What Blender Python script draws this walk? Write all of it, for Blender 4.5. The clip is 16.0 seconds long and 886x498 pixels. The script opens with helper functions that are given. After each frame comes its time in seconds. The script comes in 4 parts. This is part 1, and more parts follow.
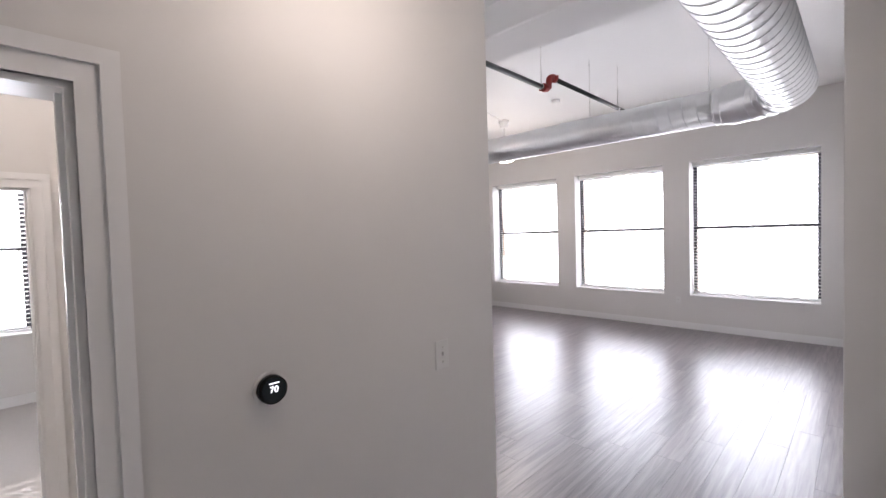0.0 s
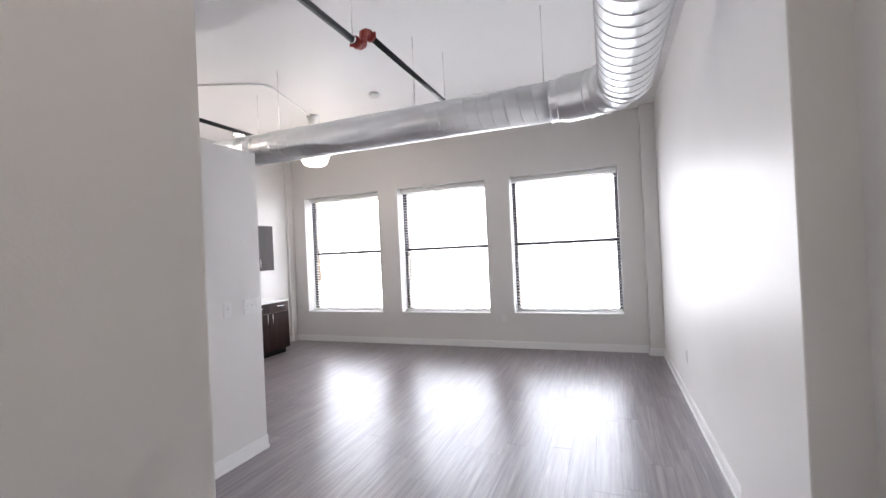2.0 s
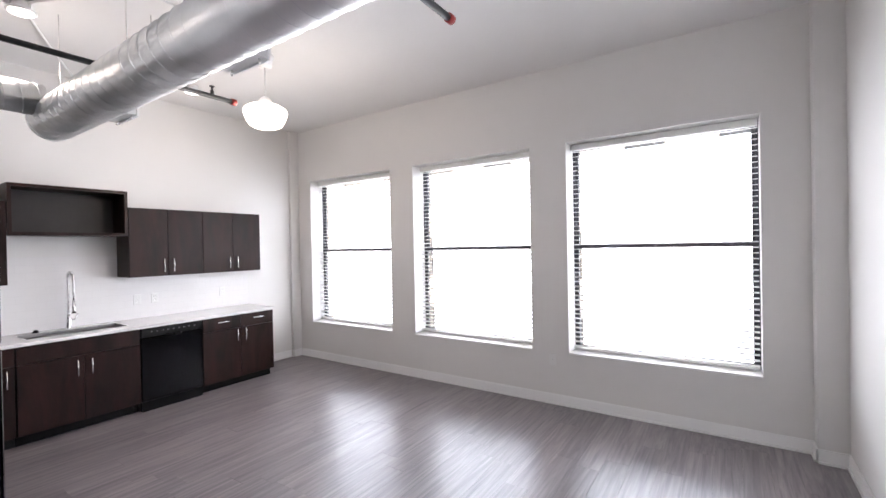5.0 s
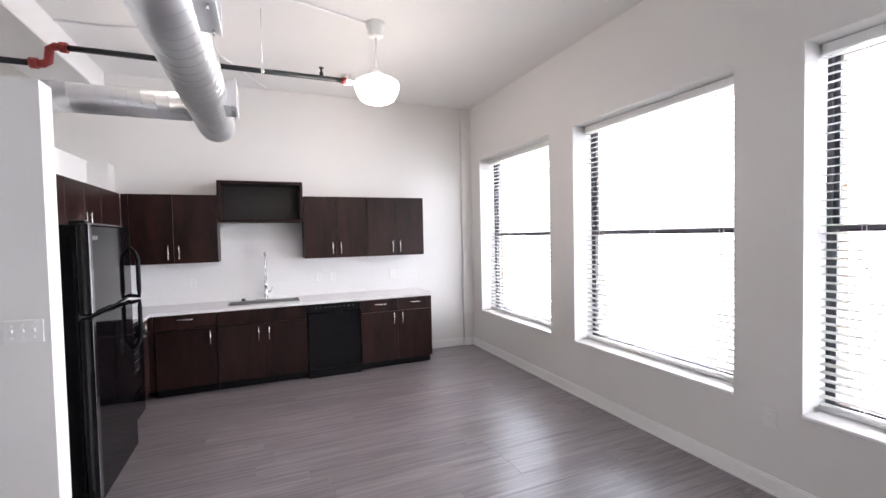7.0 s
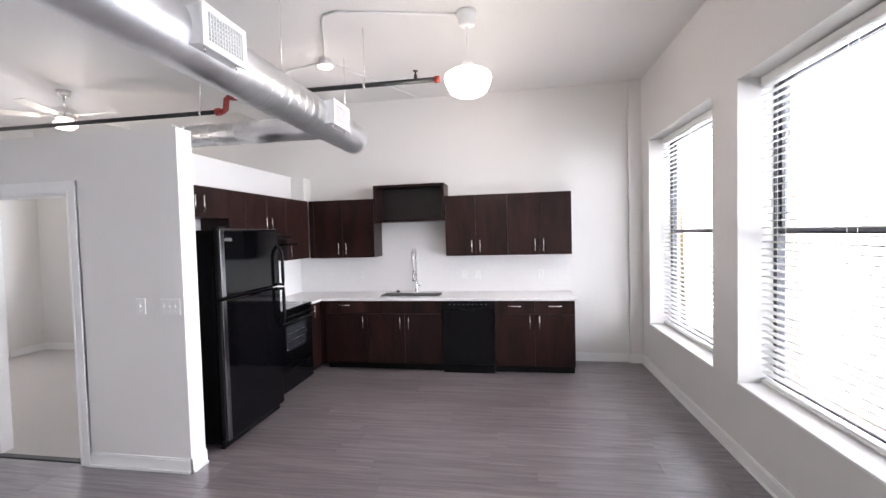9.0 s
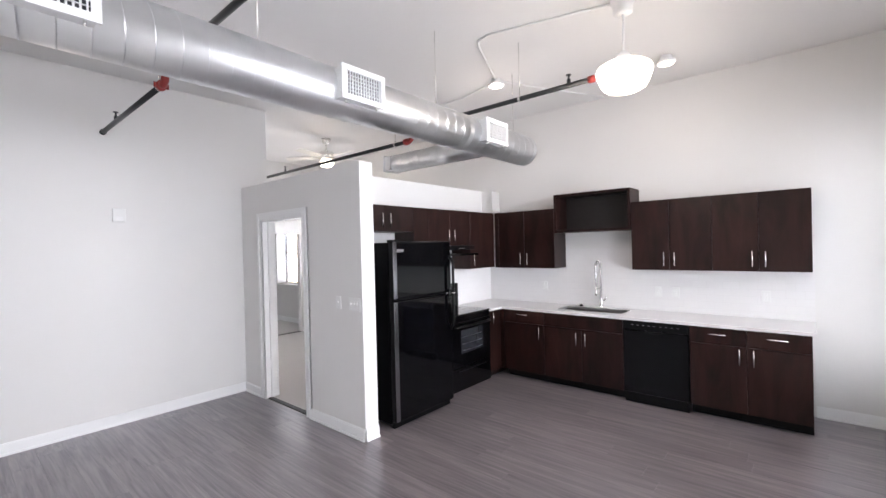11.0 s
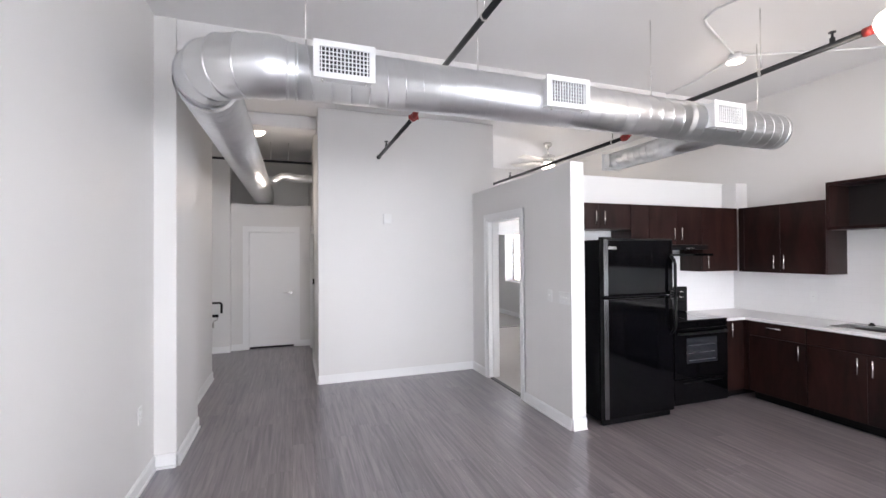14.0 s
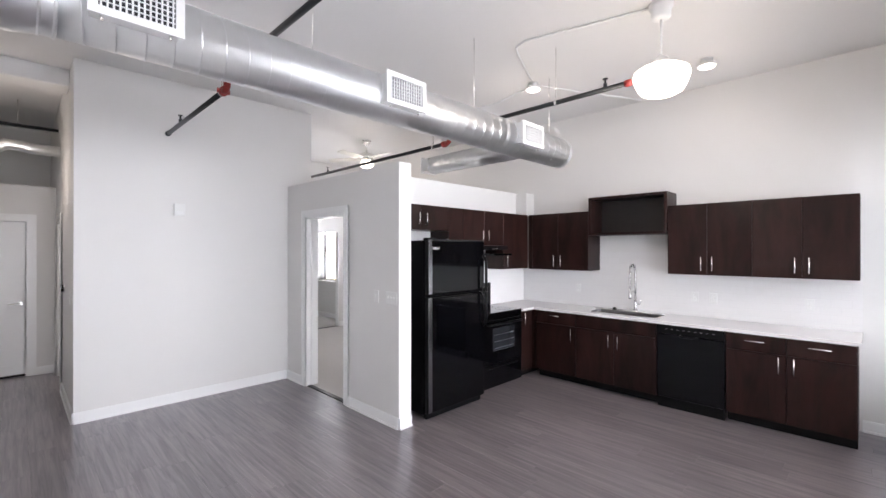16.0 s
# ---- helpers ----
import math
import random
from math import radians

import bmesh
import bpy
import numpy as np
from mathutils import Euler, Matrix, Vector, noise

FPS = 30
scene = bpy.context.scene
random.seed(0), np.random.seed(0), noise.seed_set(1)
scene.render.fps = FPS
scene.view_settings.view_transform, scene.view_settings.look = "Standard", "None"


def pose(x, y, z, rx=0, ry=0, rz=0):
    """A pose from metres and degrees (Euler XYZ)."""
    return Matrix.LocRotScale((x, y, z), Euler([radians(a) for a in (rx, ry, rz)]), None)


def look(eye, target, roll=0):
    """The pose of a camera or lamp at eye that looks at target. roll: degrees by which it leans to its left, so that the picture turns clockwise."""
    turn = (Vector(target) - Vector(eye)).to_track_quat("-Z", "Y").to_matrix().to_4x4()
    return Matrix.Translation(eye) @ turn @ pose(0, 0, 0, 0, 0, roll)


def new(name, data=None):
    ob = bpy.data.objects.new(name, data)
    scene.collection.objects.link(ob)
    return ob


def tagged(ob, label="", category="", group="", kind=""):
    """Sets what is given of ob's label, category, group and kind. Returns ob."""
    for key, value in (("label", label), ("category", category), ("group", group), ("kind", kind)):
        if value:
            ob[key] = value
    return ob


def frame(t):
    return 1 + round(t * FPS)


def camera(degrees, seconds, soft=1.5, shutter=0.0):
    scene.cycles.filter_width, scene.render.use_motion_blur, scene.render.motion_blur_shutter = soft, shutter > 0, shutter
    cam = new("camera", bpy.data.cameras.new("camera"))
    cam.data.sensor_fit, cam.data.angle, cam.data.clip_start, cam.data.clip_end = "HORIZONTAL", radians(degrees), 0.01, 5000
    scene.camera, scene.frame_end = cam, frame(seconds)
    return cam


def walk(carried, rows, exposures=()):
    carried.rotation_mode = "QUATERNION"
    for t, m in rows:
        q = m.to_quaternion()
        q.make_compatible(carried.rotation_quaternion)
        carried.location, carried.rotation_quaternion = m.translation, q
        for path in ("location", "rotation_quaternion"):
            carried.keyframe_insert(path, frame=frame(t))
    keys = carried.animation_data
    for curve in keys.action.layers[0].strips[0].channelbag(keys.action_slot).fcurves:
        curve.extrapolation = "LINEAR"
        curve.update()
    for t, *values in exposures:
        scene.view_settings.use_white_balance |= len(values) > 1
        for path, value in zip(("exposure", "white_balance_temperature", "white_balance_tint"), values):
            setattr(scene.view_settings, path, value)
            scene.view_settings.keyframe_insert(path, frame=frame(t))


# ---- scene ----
cam = camera(92.0, 16.0)
PATH = [
    (0, (0.967, -3.607, 1.697), (-0.434, -2.182, 1.628), -1.7),
    (0.5, (0.829, -3.47, 1.639), (-0.334, -1.844, 1.599), -1.9),
    (1, (0.677, -3.237, 1.616), (-0.244, -1.462, 1.604), -2.4),
    (1.5, (0.512, -2.923, 1.572), (-0.27, -1.083, 1.589), -2.6),
    (2, (0.377, -2.568, 1.612), (-0.343, -0.702, 1.624), -2.7),
    (2.5, (0.305, -2.211, 1.643), (-0.394, -0.337, 1.658), -2.7),
    (3, (0.238, -1.844, 1.636), (-0.468, 0.027, 1.663), -2.2),
    (5.5, (0.356, 0.248, 1.718), (-0.958, 1.756, 1.686), -1.1),
    (6, (0.36, 0.601, 1.714), (-1.165, 1.894, 1.669), -1.1),
    (6.5, (0.396, 0.977, 1.681), (-1.312, 2.017, 1.626), -1.1),
    (7, (0.426, 1.365, 1.686), (-1.418, 2.136, 1.62), -1.2),
    (7.5, (0.385, 1.693, 1.689), (-1.539, 2.236, 1.618), -1.3),
    (8, (0.367, 2.047, 1.694), (-1.617, 2.292, 1.618), -1.3),
    (10.5, (0.093, 3.297, 1.742), (-1.601, 2.234, 1.715), -1.6),
    (11, (0.003, 3.378, 1.742), (-1.516, 2.078, 1.731), -1.4),
    (11.5, (-0.046, 3.449, 1.74), (-1.332, 1.918, 1.735), -1.4),
    (12, (-0.053, 3.577, 1.696), (-1.082, 1.862, 1.715), -1.4),
    (12.5, (-0.028, 3.666, 1.696), (-0.86, 1.848, 1.713), -1.2),
    (13, (-0.019, 3.724, 1.684), (-0.716, 1.85, 1.709), -0.9),
    (13.5, (-0.002, 3.734, 1.68), (-0.647, 1.841, 1.7), -0.6),
    (14, (0.025, 3.72, 1.671), (-0.635, 1.833, 1.692), -0.4),
    (14.5, (0.092, 3.723, 1.676), (-0.689, 1.882, 1.688), -0.1),
    (15, (0.157, 3.705, 1.662), (-0.849, 1.976, 1.679), 0.2),
    (15.5, (0.162, 3.634, 1.655), (-1.032, 2.031, 1.673), 0.2),
    (16, (0.121, 3.467, 1.698), (-1.293, 2.053, 1.702), -0.0),
]
EXPOSURES = [(0, 1.2, 6500, 19), (1, 1.14, 6500, 16), (3, 1.16, 6450, 16), (5.5, 1.24, 6450, 17), (8, 1.18, 6450, 17), (10.5, 1.14, 6450, 16), (16, 1.08, 6450, 16)]
walk(cam, [(t, look(e, g, r)) for t, e, g, r in PATH], EXPOSURES)
WIN_W = 40.0
GLOW = 2.6
LAMP_W, HALL_W = 9.5, 4.2
HD0, HD1, HDZ = -4.30, -3.490, 2.055
BRX, BRZ, BRR = -4.03, 2.88, 0.12
VENTS, VY, VZ0 = (-0.437, -1.968, -3.53), 1.205, 2.68
SLAT_TILT = 0.10

# world, sun and window light
world = bpy.data.worlds.new("World")
scene.world = world
world.use_nodes = True
_n = world.node_tree.nodes
_sky = _n.new("ShaderNodeTexSky")
_sky.sky_type = "NISHITA"
_sky.sun_disc = False
_sky.sun_elevation = radians(16.5)
_sky.sun_rotation = radians(223)
_n["Background"].inputs["Strength"].default_value = 0.15
world.node_tree.links.new(_sky.outputs[0], _n["Background"].inputs["Color"])


def area_light(name, place, target, sx, sy, watts, colour):
    d = bpy.data.lights.new(name, "AREA")
    d.shape, d.size, d.size_y, d.energy, d.color = "RECTANGLE", sx, sy, watts, colour
    o = new(name, d)
    o.matrix_world = look(place, target)
    return o


def point_light(name, place, watts, radius, colour):
    d = bpy.data.lights.new(name, "POINT")
    d.energy, d.shadow_soft_size, d.color = watts, radius, colour
    o = new(name, d)
    o.location = place
    return o


sun_data = bpy.data.lights.new("sun", "SUN")
sun_data.energy, sun_data.angle, sun_data.color = 5.0, radians(0.36), (1.0, 0.94, 0.86)
sun = new("sun", sun_data)
sun.matrix_world = look((-5.0, -5.35, 2.17), (0, 0, 0))

WINDOWS = [(-5.145, -3.505), (-3.108, -1.487), (-1.08, 0.552)]
SILL, HEAD = 0.548, 2.768
for a, b in WINDOWS:
    area_light("window_light", ((a + b) / 2, 4.66, 1.63), ((a + b) / 2, 0, 1.5), b - a - 0.1, 2.1, WIN_W, (0.88, 0.94, 1.0))
area_light("window_light", (-5.77, -3.84, 1.7), (0, -3.84, 1.5), 0.72, 1.9, WIN_W * 1.0, (0.86, 0.93, 1.0))
area_light("window_light", (-5.77, -6.4, 1.8), (0, -6.4, 1.6), 1.3, 1.7, WIN_W * 1.0, (0.86, 0.93, 1.0))
LAMP = (1.0, 0.89, 0.76)


# materials
def mat(name, colour, rough=0.5, metal=0.0, vary=0.0, scale=6.0, bump=0.0, bscale=60.0, stretch=(1, 1, 1), coat=0.0, second=None, spec=0.5):
    m = bpy.data.materials.new(name)
    m.use_nodes = True
    nt = m.node_tree
    p = nt.nodes["Principled BSDF"]
    p.inputs["Roughness"].default_value = rough
    p.inputs["Metallic"].default_value = metal
    p.inputs["Coat Weight"].default_value = coat
    p.inputs["Specular IOR Level"].default_value = spec
    p.inputs["Base Color"].default_value = (*colour, 1)
    co = nt.nodes.new("ShaderNodeTexCoord")
    mp = nt.nodes.new("ShaderNodeMapping")
    mp.inputs["Scale"].default_value = stretch
    nt.links.new(co.outputs["Object"], mp.inputs["Vector"])
    if vary:
        big = nt.nodes.new("ShaderNodeTexNoise")
        big.inputs["Scale"].default_value = scale
        big.inputs["Detail"].default_value = 6
        nt.links.new(mp.outputs[0], big.inputs["Vector"])
        ramp = nt.nodes.new("ShaderNodeMix")
        ramp.data_type = "RGBA"
        c2 = second or tuple(max(0, c * (1 - vary)) for c in colour)
        c1 = colour if second else tuple(min(1, c * (1 + vary)) for c in colour)
        ramp.inputs["A"].default_value = (*c1, 1)
        ramp.inputs["B"].default_value = (*c2, 1)
        nt.links.new(big.outputs["Fac"], ramp.inputs["Factor"])
        nt.links.new(ramp.outputs["Result"], p.inputs["Base Color"])
        rr = nt.nodes.new("ShaderNodeMapRange")
        rr.inputs["To Min"].default_value = max(0.02, rough * 0.85)
        rr.inputs["To Max"].default_value = min(1, rough * 1.15)
        nt.links.new(big.outputs["Fac"], rr.inputs["Value"])
        nt.links.new(rr.outputs[0], p.inputs["Roughness"])
    if bump:
        fine = nt.nodes.new("ShaderNodeTexNoise")
        fine.inputs["Scale"].default_value = bscale
        fine.inputs["Detail"].default_value = 4
        nt.links.new(mp.outputs[0], fine.inputs["Vector"])
        b = nt.nodes.new("ShaderNodeBump")
        b.inputs["Strength"].default_value = bump
        b.inputs["Distance"].default_value = 0.004
        nt.links.new(fine.outputs["Fac"], b.inputs["Height"])
        nt.links.new(b.outputs[0], p.inputs["Normal"])
    return m


def glow(name, colour, strength):
    m = bpy.data.materials.new(name)
    m.use_nodes = True
    p = m.node_tree.nodes["Principled BSDF"]
    p.inputs["Base Color"].default_value = (0.9, 0.88, 0.84, 1)
    p.inputs["Emission Color"].default_value = (*colour, 1)
    p.inputs["Emission Strength"].default_value = strength
    p.inputs["Roughness"].default_value = 0.3
    return m


def wood(name, a, b, rough, along, random_tint=0.0, coat=0.0, bump=0.15, spec=0.5, rvar=0.17, tint=(1, 1, 1), ior=1.5):
    """Streaked wood; along: scale of the streaks in x, y, z."""
    m = bpy.data.materials.new(name)
    m.use_nodes = True
    nt = m.node_tree
    p = nt.nodes["Principled BSDF"]
    co = nt.nodes.new("ShaderNodeTexCoord")
    info = nt.nodes.new("ShaderNodeObjectInfo")
    shift = nt.nodes.new("ShaderNodeVectorMath")
    shift.operation = "MULTIPLY_ADD"
    nt.links.new(info.outputs["Random"], shift.inputs[0])
    shift.inputs[1].default_value = (17, 31, 23)
    nt.links.new(co.outputs["Object"], shift.inputs[2])
    mp = nt.nodes.new("ShaderNodeMapping")
    mp.inputs["Scale"].default_value = along
    nt.links.new(shift.outputs[0], mp.inputs["Vector"])
    n1 = nt.nodes.new("ShaderNodeTexNoise")
    n1.inputs["Scale"].default_value = 1.0
    n1.inputs["Detail"].default_value = 8
    n1.inputs["Roughness"].default_value = 0.62
    n1.inputs["Distortion"].default_value = 0.6
    nt.links.new(mp.outputs[0], n1.inputs["Vector"])
    r = nt.nodes.new("ShaderNodeMapRange")
    r.inputs["From Min"].default_value, r.inputs["From Max"].default_value = 0.3, 0.7
    nt.links.new(n1.outputs["Fac"], r.inputs["Value"])
    mx = nt.nodes.new("ShaderNodeMix")
    mx.data_type = "RGBA"
    mx.inputs["A"].default_value = (*a, 1)
    mx.inputs["B"].default_value = (*b, 1)
    nt.links.new(r.outputs[0], mx.inputs["Factor"])
    hs = nt.nodes.new("ShaderNodeHueSaturation")
    tv = nt.nodes.new("ShaderNodeMapRange")
    tv.inputs["To Min"].default_value, tv.inputs["To Max"].default_value = 1 - random_tint, 1 + random_tint
    nt.links.new(info.outputs["Random"], tv.inputs["Value"])
    nt.links.new(tv.outputs[0], hs.inputs["Value"])
    nt.links.new(mx.outputs["Result"], hs.inputs["Color"])
    nt.links.new(hs.outputs[0], p.inputs["Base Color"])
    rr = nt.nodes.new("ShaderNodeMapRange")
    rr.inputs["To Min"].default_value, rr.inputs["To Max"].default_value = rough * (1 - rvar), rough * (1 + rvar)
    nt.links.new(n1.outputs["Fac"], rr.inputs["Value"])
    nt.links.new(rr.outputs[0], p.inputs["Roughness"])
    p.inputs["Coat Weight"].default_value = coat
    p.inputs["Coat Roughness"].default_value = 0.25
    p.inputs["Specular IOR Level"].default_value = spec
    p.inputs["Specular Tint"].default_value = (*tint, 1)
    p.inputs["IOR"].default_value = ior
    bp = nt.nodes.new("ShaderNodeBump")
    bp.inputs["Strength"].default_value = bump
    bp.inputs["Distance"].default_value = 0.002
    nt.links.new(n1.outputs["Fac"], bp.inputs["Height"])
    nt.links.new(bp.outputs[0], p.inputs["Normal"])
    return m


def tile_mat(name, colour, joint, w, h, axis):
    """Glazed wall tiles laid in running bond on a wall that faces x or y."""
    m = mat(name, colour, 0.16)
    nt = m.node_tree
    p = nt.nodes["Principled BSDF"]
    co = nt.nodes.new("ShaderNodeTexCoord")
    sp = nt.nodes.new("ShaderNodeSeparateXYZ")
    cb = nt.nodes.new("ShaderNodeCombineXYZ")
    nt.links.new(co.outputs["Object"], sp.inputs[0])
    nt.links.new(sp.outputs["Y" if axis == "x" else "X"], cb.inputs["X"])
    nt.links.new(sp.outputs["Z"], cb.inputs["Y"])
    br = nt.nodes.new("ShaderNodeTexBrick")
    br.inputs["Color1"].default_value = (*colour, 1)
    br.inputs["Color2"].default_value = (*[c * 0.985 for c in colour], 1)
    br.inputs["Mortar"].default_value = (*joint, 1)
    br.inputs["Scale"].default_value = 1.0
    br.inputs["Mortar Size"].default_value = 0.0016
    br.inputs["Brick Width"].default_value = w
    br.inputs["Row Height"].default_value = h
    nt.links.new(cb.outputs[0], br.inputs["Vector"])
    nt.links.new(br.outputs["Color"], p.inputs["Base Color"])
    bp = nt.nodes.new("ShaderNodeBump")
    bp.invert = True
    bp.inputs["Strength"].default_value = 0.25
    bp.inputs["Distance"].default_value = 0.002
    nt.links.new(br.outputs["Fac"], bp.inputs["Height"])
    nt.links.new(bp.outputs[0], p.inputs["Normal"])
    return m


M = {
    "wall": mat("wall_paint", (0.745, 0.735, 0.723), 0.36, vary=0.012, scale=2.0, bump=0.10, bscale=220, spec=0.13),
    "ceiling": mat("ceiling_paint", (0.79, 0.78, 0.775), 0.6, vary=0.02, scale=1.3, bump=0.25, bscale=14),
    "trim": mat("trim_paint", (0.85, 0.85, 0.85), 0.32, vary=0.01, scale=4.0),
    # the specular tint puts bluish window light into the floor's reflections
    "plank": wood("vinyl_plank", (0.112, 0.094, 0.098), (0.295, 0.252, 0.259), 0.29, (34, 1.5, 34), 0.12, bump=0.0, spec=1.0, ior=1.65, rvar=0.03, tint=(0.80, 0.88, 1.0)),
    "subfloor": mat("subfloor", (0.05, 0.045, 0.042), 0.7, vary=0.2),
    "carpet": mat("carpet", (0.55, 0.53, 0.52), 0.95, vary=0.06, scale=40, bump=0.6, bscale=350),
    "cabinet": wood("espresso_wood", (0.006, 0.0024, 0.0021), (0.030, 0.0118, 0.0096), 0.34, (6, 6, 1.3), 0.18, bump=0.015, spec=0.24),
    "inside": mat("cabinet_inside", (0.014, 0.010, 0.010), 0.5, vary=0.15, scale=9),
    "nickel": mat("brushed_nickel", (0.88, 0.87, 0.85), 0.24, 1.0, vary=0.04, scale=80),
    "chrome": mat("chrome", (0.82, 0.82, 0.83), 0.10, 1.0),
    "steel": mat("sink_steel", (0.62, 0.62, 0.62), 0.3, 1.0, vary=0.05, scale=50),
    "quartz": mat("quartz", (0.80, 0.79, 0.79), 0.22, vary=0.025, scale=35, second=(0.72, 0.71, 0.71)),
    "black": mat("black_enamel", (0.002, 0.002, 0.0026), 0.06, vary=0.1, scale=3, spec=0.32),
    "blackmat": mat("black_plastic", (0.004, 0.004, 0.0045), 0.32, vary=0.1, scale=30, spec=0.2),
    "blackside": mat("black_textured_steel", (0.002, 0.002, 0.0026), 0.34, bump=0.15, bscale=300, spec=0.12),
    "glassblack": mat("black_glass", (0.004, 0.004, 0.005), 0.04, spec=0.9),
    "ovenglass": mat("oven_window", (0.022, 0.024, 0.028), 0.06),
    "galv": mat("galvanised_steel", (0.80, 0.81, 0.82), 0.38, 1.0, vary=0.08, scale=5, bump=0.04, bscale=9),
    "seam": mat("duct_seam", (0.80, 0.81, 0.83), 0.30, 1.0),
    "galvsmooth": mat("galvanised_fitting", (0.80, 0.81, 0.82), 0.36, 1.0, vary=0.06, scale=5, bump=0.04, bscale=8),
    "ventwhite": mat("white_powder_coat", (0.80, 0.80, 0.80), 0.4),
    "ventdark": mat("vent_hollow_shade", (0.03, 0.03, 0.035), 0.7),
    "pipe": mat("black_iron_pipe", (0.022, 0.024, 0.027), 0.4, 0.2, vary=0.2, scale=20),
    "red": mat("red_coupling", (0.33, 0.035, 0.03), 0.45, vary=0.2, scale=40, bump=0.3, bscale=120),
    "brass": mat("brass", (0.55, 0.42, 0.22), 0.3, 1.0),
    "blind": mat("blind_slat", (0.82, 0.82, 0.80), 0.45),
    "sash": mat("dark_window_frame", (0.035, 0.036, 0.045), 0.4, vary=0.1, scale=30),
    "globe": glow("lit_opal_glass", (1.0, 0.90, 0.74), GLOW),
    "led": glow("lit_led_lens", (1.0, 0.92, 0.80), GLOW * 1.2),
    "plate": mat("white_plastic", (0.77, 0.77, 0.76), 0.3),
    "tile_x": tile_mat("white_tile_west", (0.80, 0.79, 0.79), (0.755, 0.745, 0.745), 0.152, 0.076, "x"),
    "tile_y": tile_mat("white_tile_south", (0.80, 0.79, 0.79), (0.755, 0.745, 0.745), 0.152, 0.076, "y"),
    "facade": mat("pale_render", (0.62, 0.58, 0.53), 0.85, vary=0.08, scale=0.6),
    "facadetrim": mat("pale_stone", (0.70, 0.67, 0.62), 0.8, vary=0.06, scale=1.0),
    "facadeglass": mat("far_window_glass", (0.10, 0.11, 0.12), 0.12),
    "asphalt": mat("asphalt", (0.055, 0.054, 0.053), 0.9, vary=0.2, scale=3, bump=0.3, bscale=60),
    "trimsteel": mat("dark_steel_trim", (0.30, 0.30, 0.31), 0.22, 1.0, vary=0.05, scale=40),
    "screen": mat("thermostat_screen", (0.012, 0.018, 0.022), 0.08),
    "digits": glow("lit_digits", (0.85, 0.92, 1.0), 1.2),
    "keys": mat("key_metal", (0.35, 0.33, 0.30), 0.35, 1.0),
    "fanblade": mat("pale_fan_blade", (0.72, 0.70, 0.66), 0.4, vary=0.05),
}
_g = bpy.data.materials.new("window_glass")
_g.use_nodes = True
_gp = _g.node_tree.nodes["Principled BSDF"]
_gp.inputs["Transmission Weight"].default_value = 1.0
_gp.inputs["Roughness"].default_value = 0.0
_gp.inputs["IOR"].default_value = 1.05
M["glass"] = _g


# building helpers
def box(bm, x0, y0, z0, x1, y1, z1, bevel=0.0, seg=1):
    v = [bm.verts.new((x, y, z)) for z in (z0, z1) for y in (y0, y1) for x in (x0, x1)]
    fs = [bm.faces.new([v[i] for i in q]) for q in ((0, 2, 3, 1), (4, 5, 7, 6), (0, 1, 5, 4), (2, 6, 7, 3), (0, 4, 6, 2), (1, 3, 7, 5))]
    if bevel:
        es = list({e for f in fs for e in f.edges})
        bmesh.ops.bevel(bm, geom=es, offset=bevel, segments=seg, affect="EDGES", profile=0.5)
    return bm


def B(*a, **k):
    return box(bmesh.new(), *a, **k)


def tube(bm, pts, r, seg=12, caps=True):
    """A round bar along points; r one radius or one per point."""
    pts = [Vector(p) for p in pts]
    rs = r if isinstance(r, (list, tuple)) else [r] * len(pts)
    rings = []
    up = None
    for i, p in enumerate(pts):
        a = pts[max(i - 1, 0)]
        b = pts[min(i + 1, len(pts) - 1)]
        d = (b - a).normalized()
        if up is None:
            up = d.orthogonal().normalized()
        else:
            up = (up - d * up.dot(d))
            up = up.normalized() if up.length > 1e-6 else d.orthogonal().normalized()
        s = d.cross(up)
        rings.append([bm.verts.new(p + (up * math.cos(t) + s * math.sin(t)) * rs[i]) for t in [2 * math.pi * k / seg for k in range(seg)]])
    for r0, r1 in zip(rings, rings[1:]):
        for k in range(seg):
            f = bm.faces.new((r0[k], r0[(k + 1) % seg], r1[(k + 1) % seg], r1[k]))
            f.smooth = True
    if caps:
        bm.faces.new(rings[0][::-1])
        bm.faces.new(rings[-1])
    return bm


def T(*a, **k):
    return tube(bmesh.new(), *a, **k)


def lathe(bm, prof, centre, seg=32):
    """Revolve (radius, z) pairs about the upright axis through centre."""
    cx, cy, cz = centre
    rings = []
    for r, z in prof:
        if r < 1e-5:
            rings.append([bm.verts.new((cx, cy, cz + z))])
        else:
            rings.append([bm.verts.new((cx + r * math.cos(a), cy + r * math.sin(a), cz + z)) for a in [2 * math.pi * k / seg for k in range(seg)]])
    for a, b in zip(rings, rings[1:]):
        for k in range(seg):
            q = [a[k % len(a)], a[(k + 1) % len(a)], b[(k + 1) % len(b)], b[k % len(b)]]
            q = list(dict.fromkeys(q))
            if len(q) > 2:
                bm.faces.new(q).smooth = True
    return bm


def mesh_of(bm, name, material):
    me = bpy.data.meshes.new(name)
    bmesh.ops.recalc_face_normals(bm, faces=bm.faces)
    bm.to_mesh(me)
    bm.free()
    me.materials.append(material)
    return me


def part(name, bm, material, parent=None, label=""):
    ob = new(name, mesh_of(bm, name, material))
    if parent:
        ob.parent = parent
    if label:
        tagged(ob, label)
    return ob


def thing(name, label, category, group="", kind=""):
    return tagged(new(name), label, category, group, kind)


def structure(name, bm, material, label, category):
    return tagged(part(name, bm, material), label, category, kind="structure")


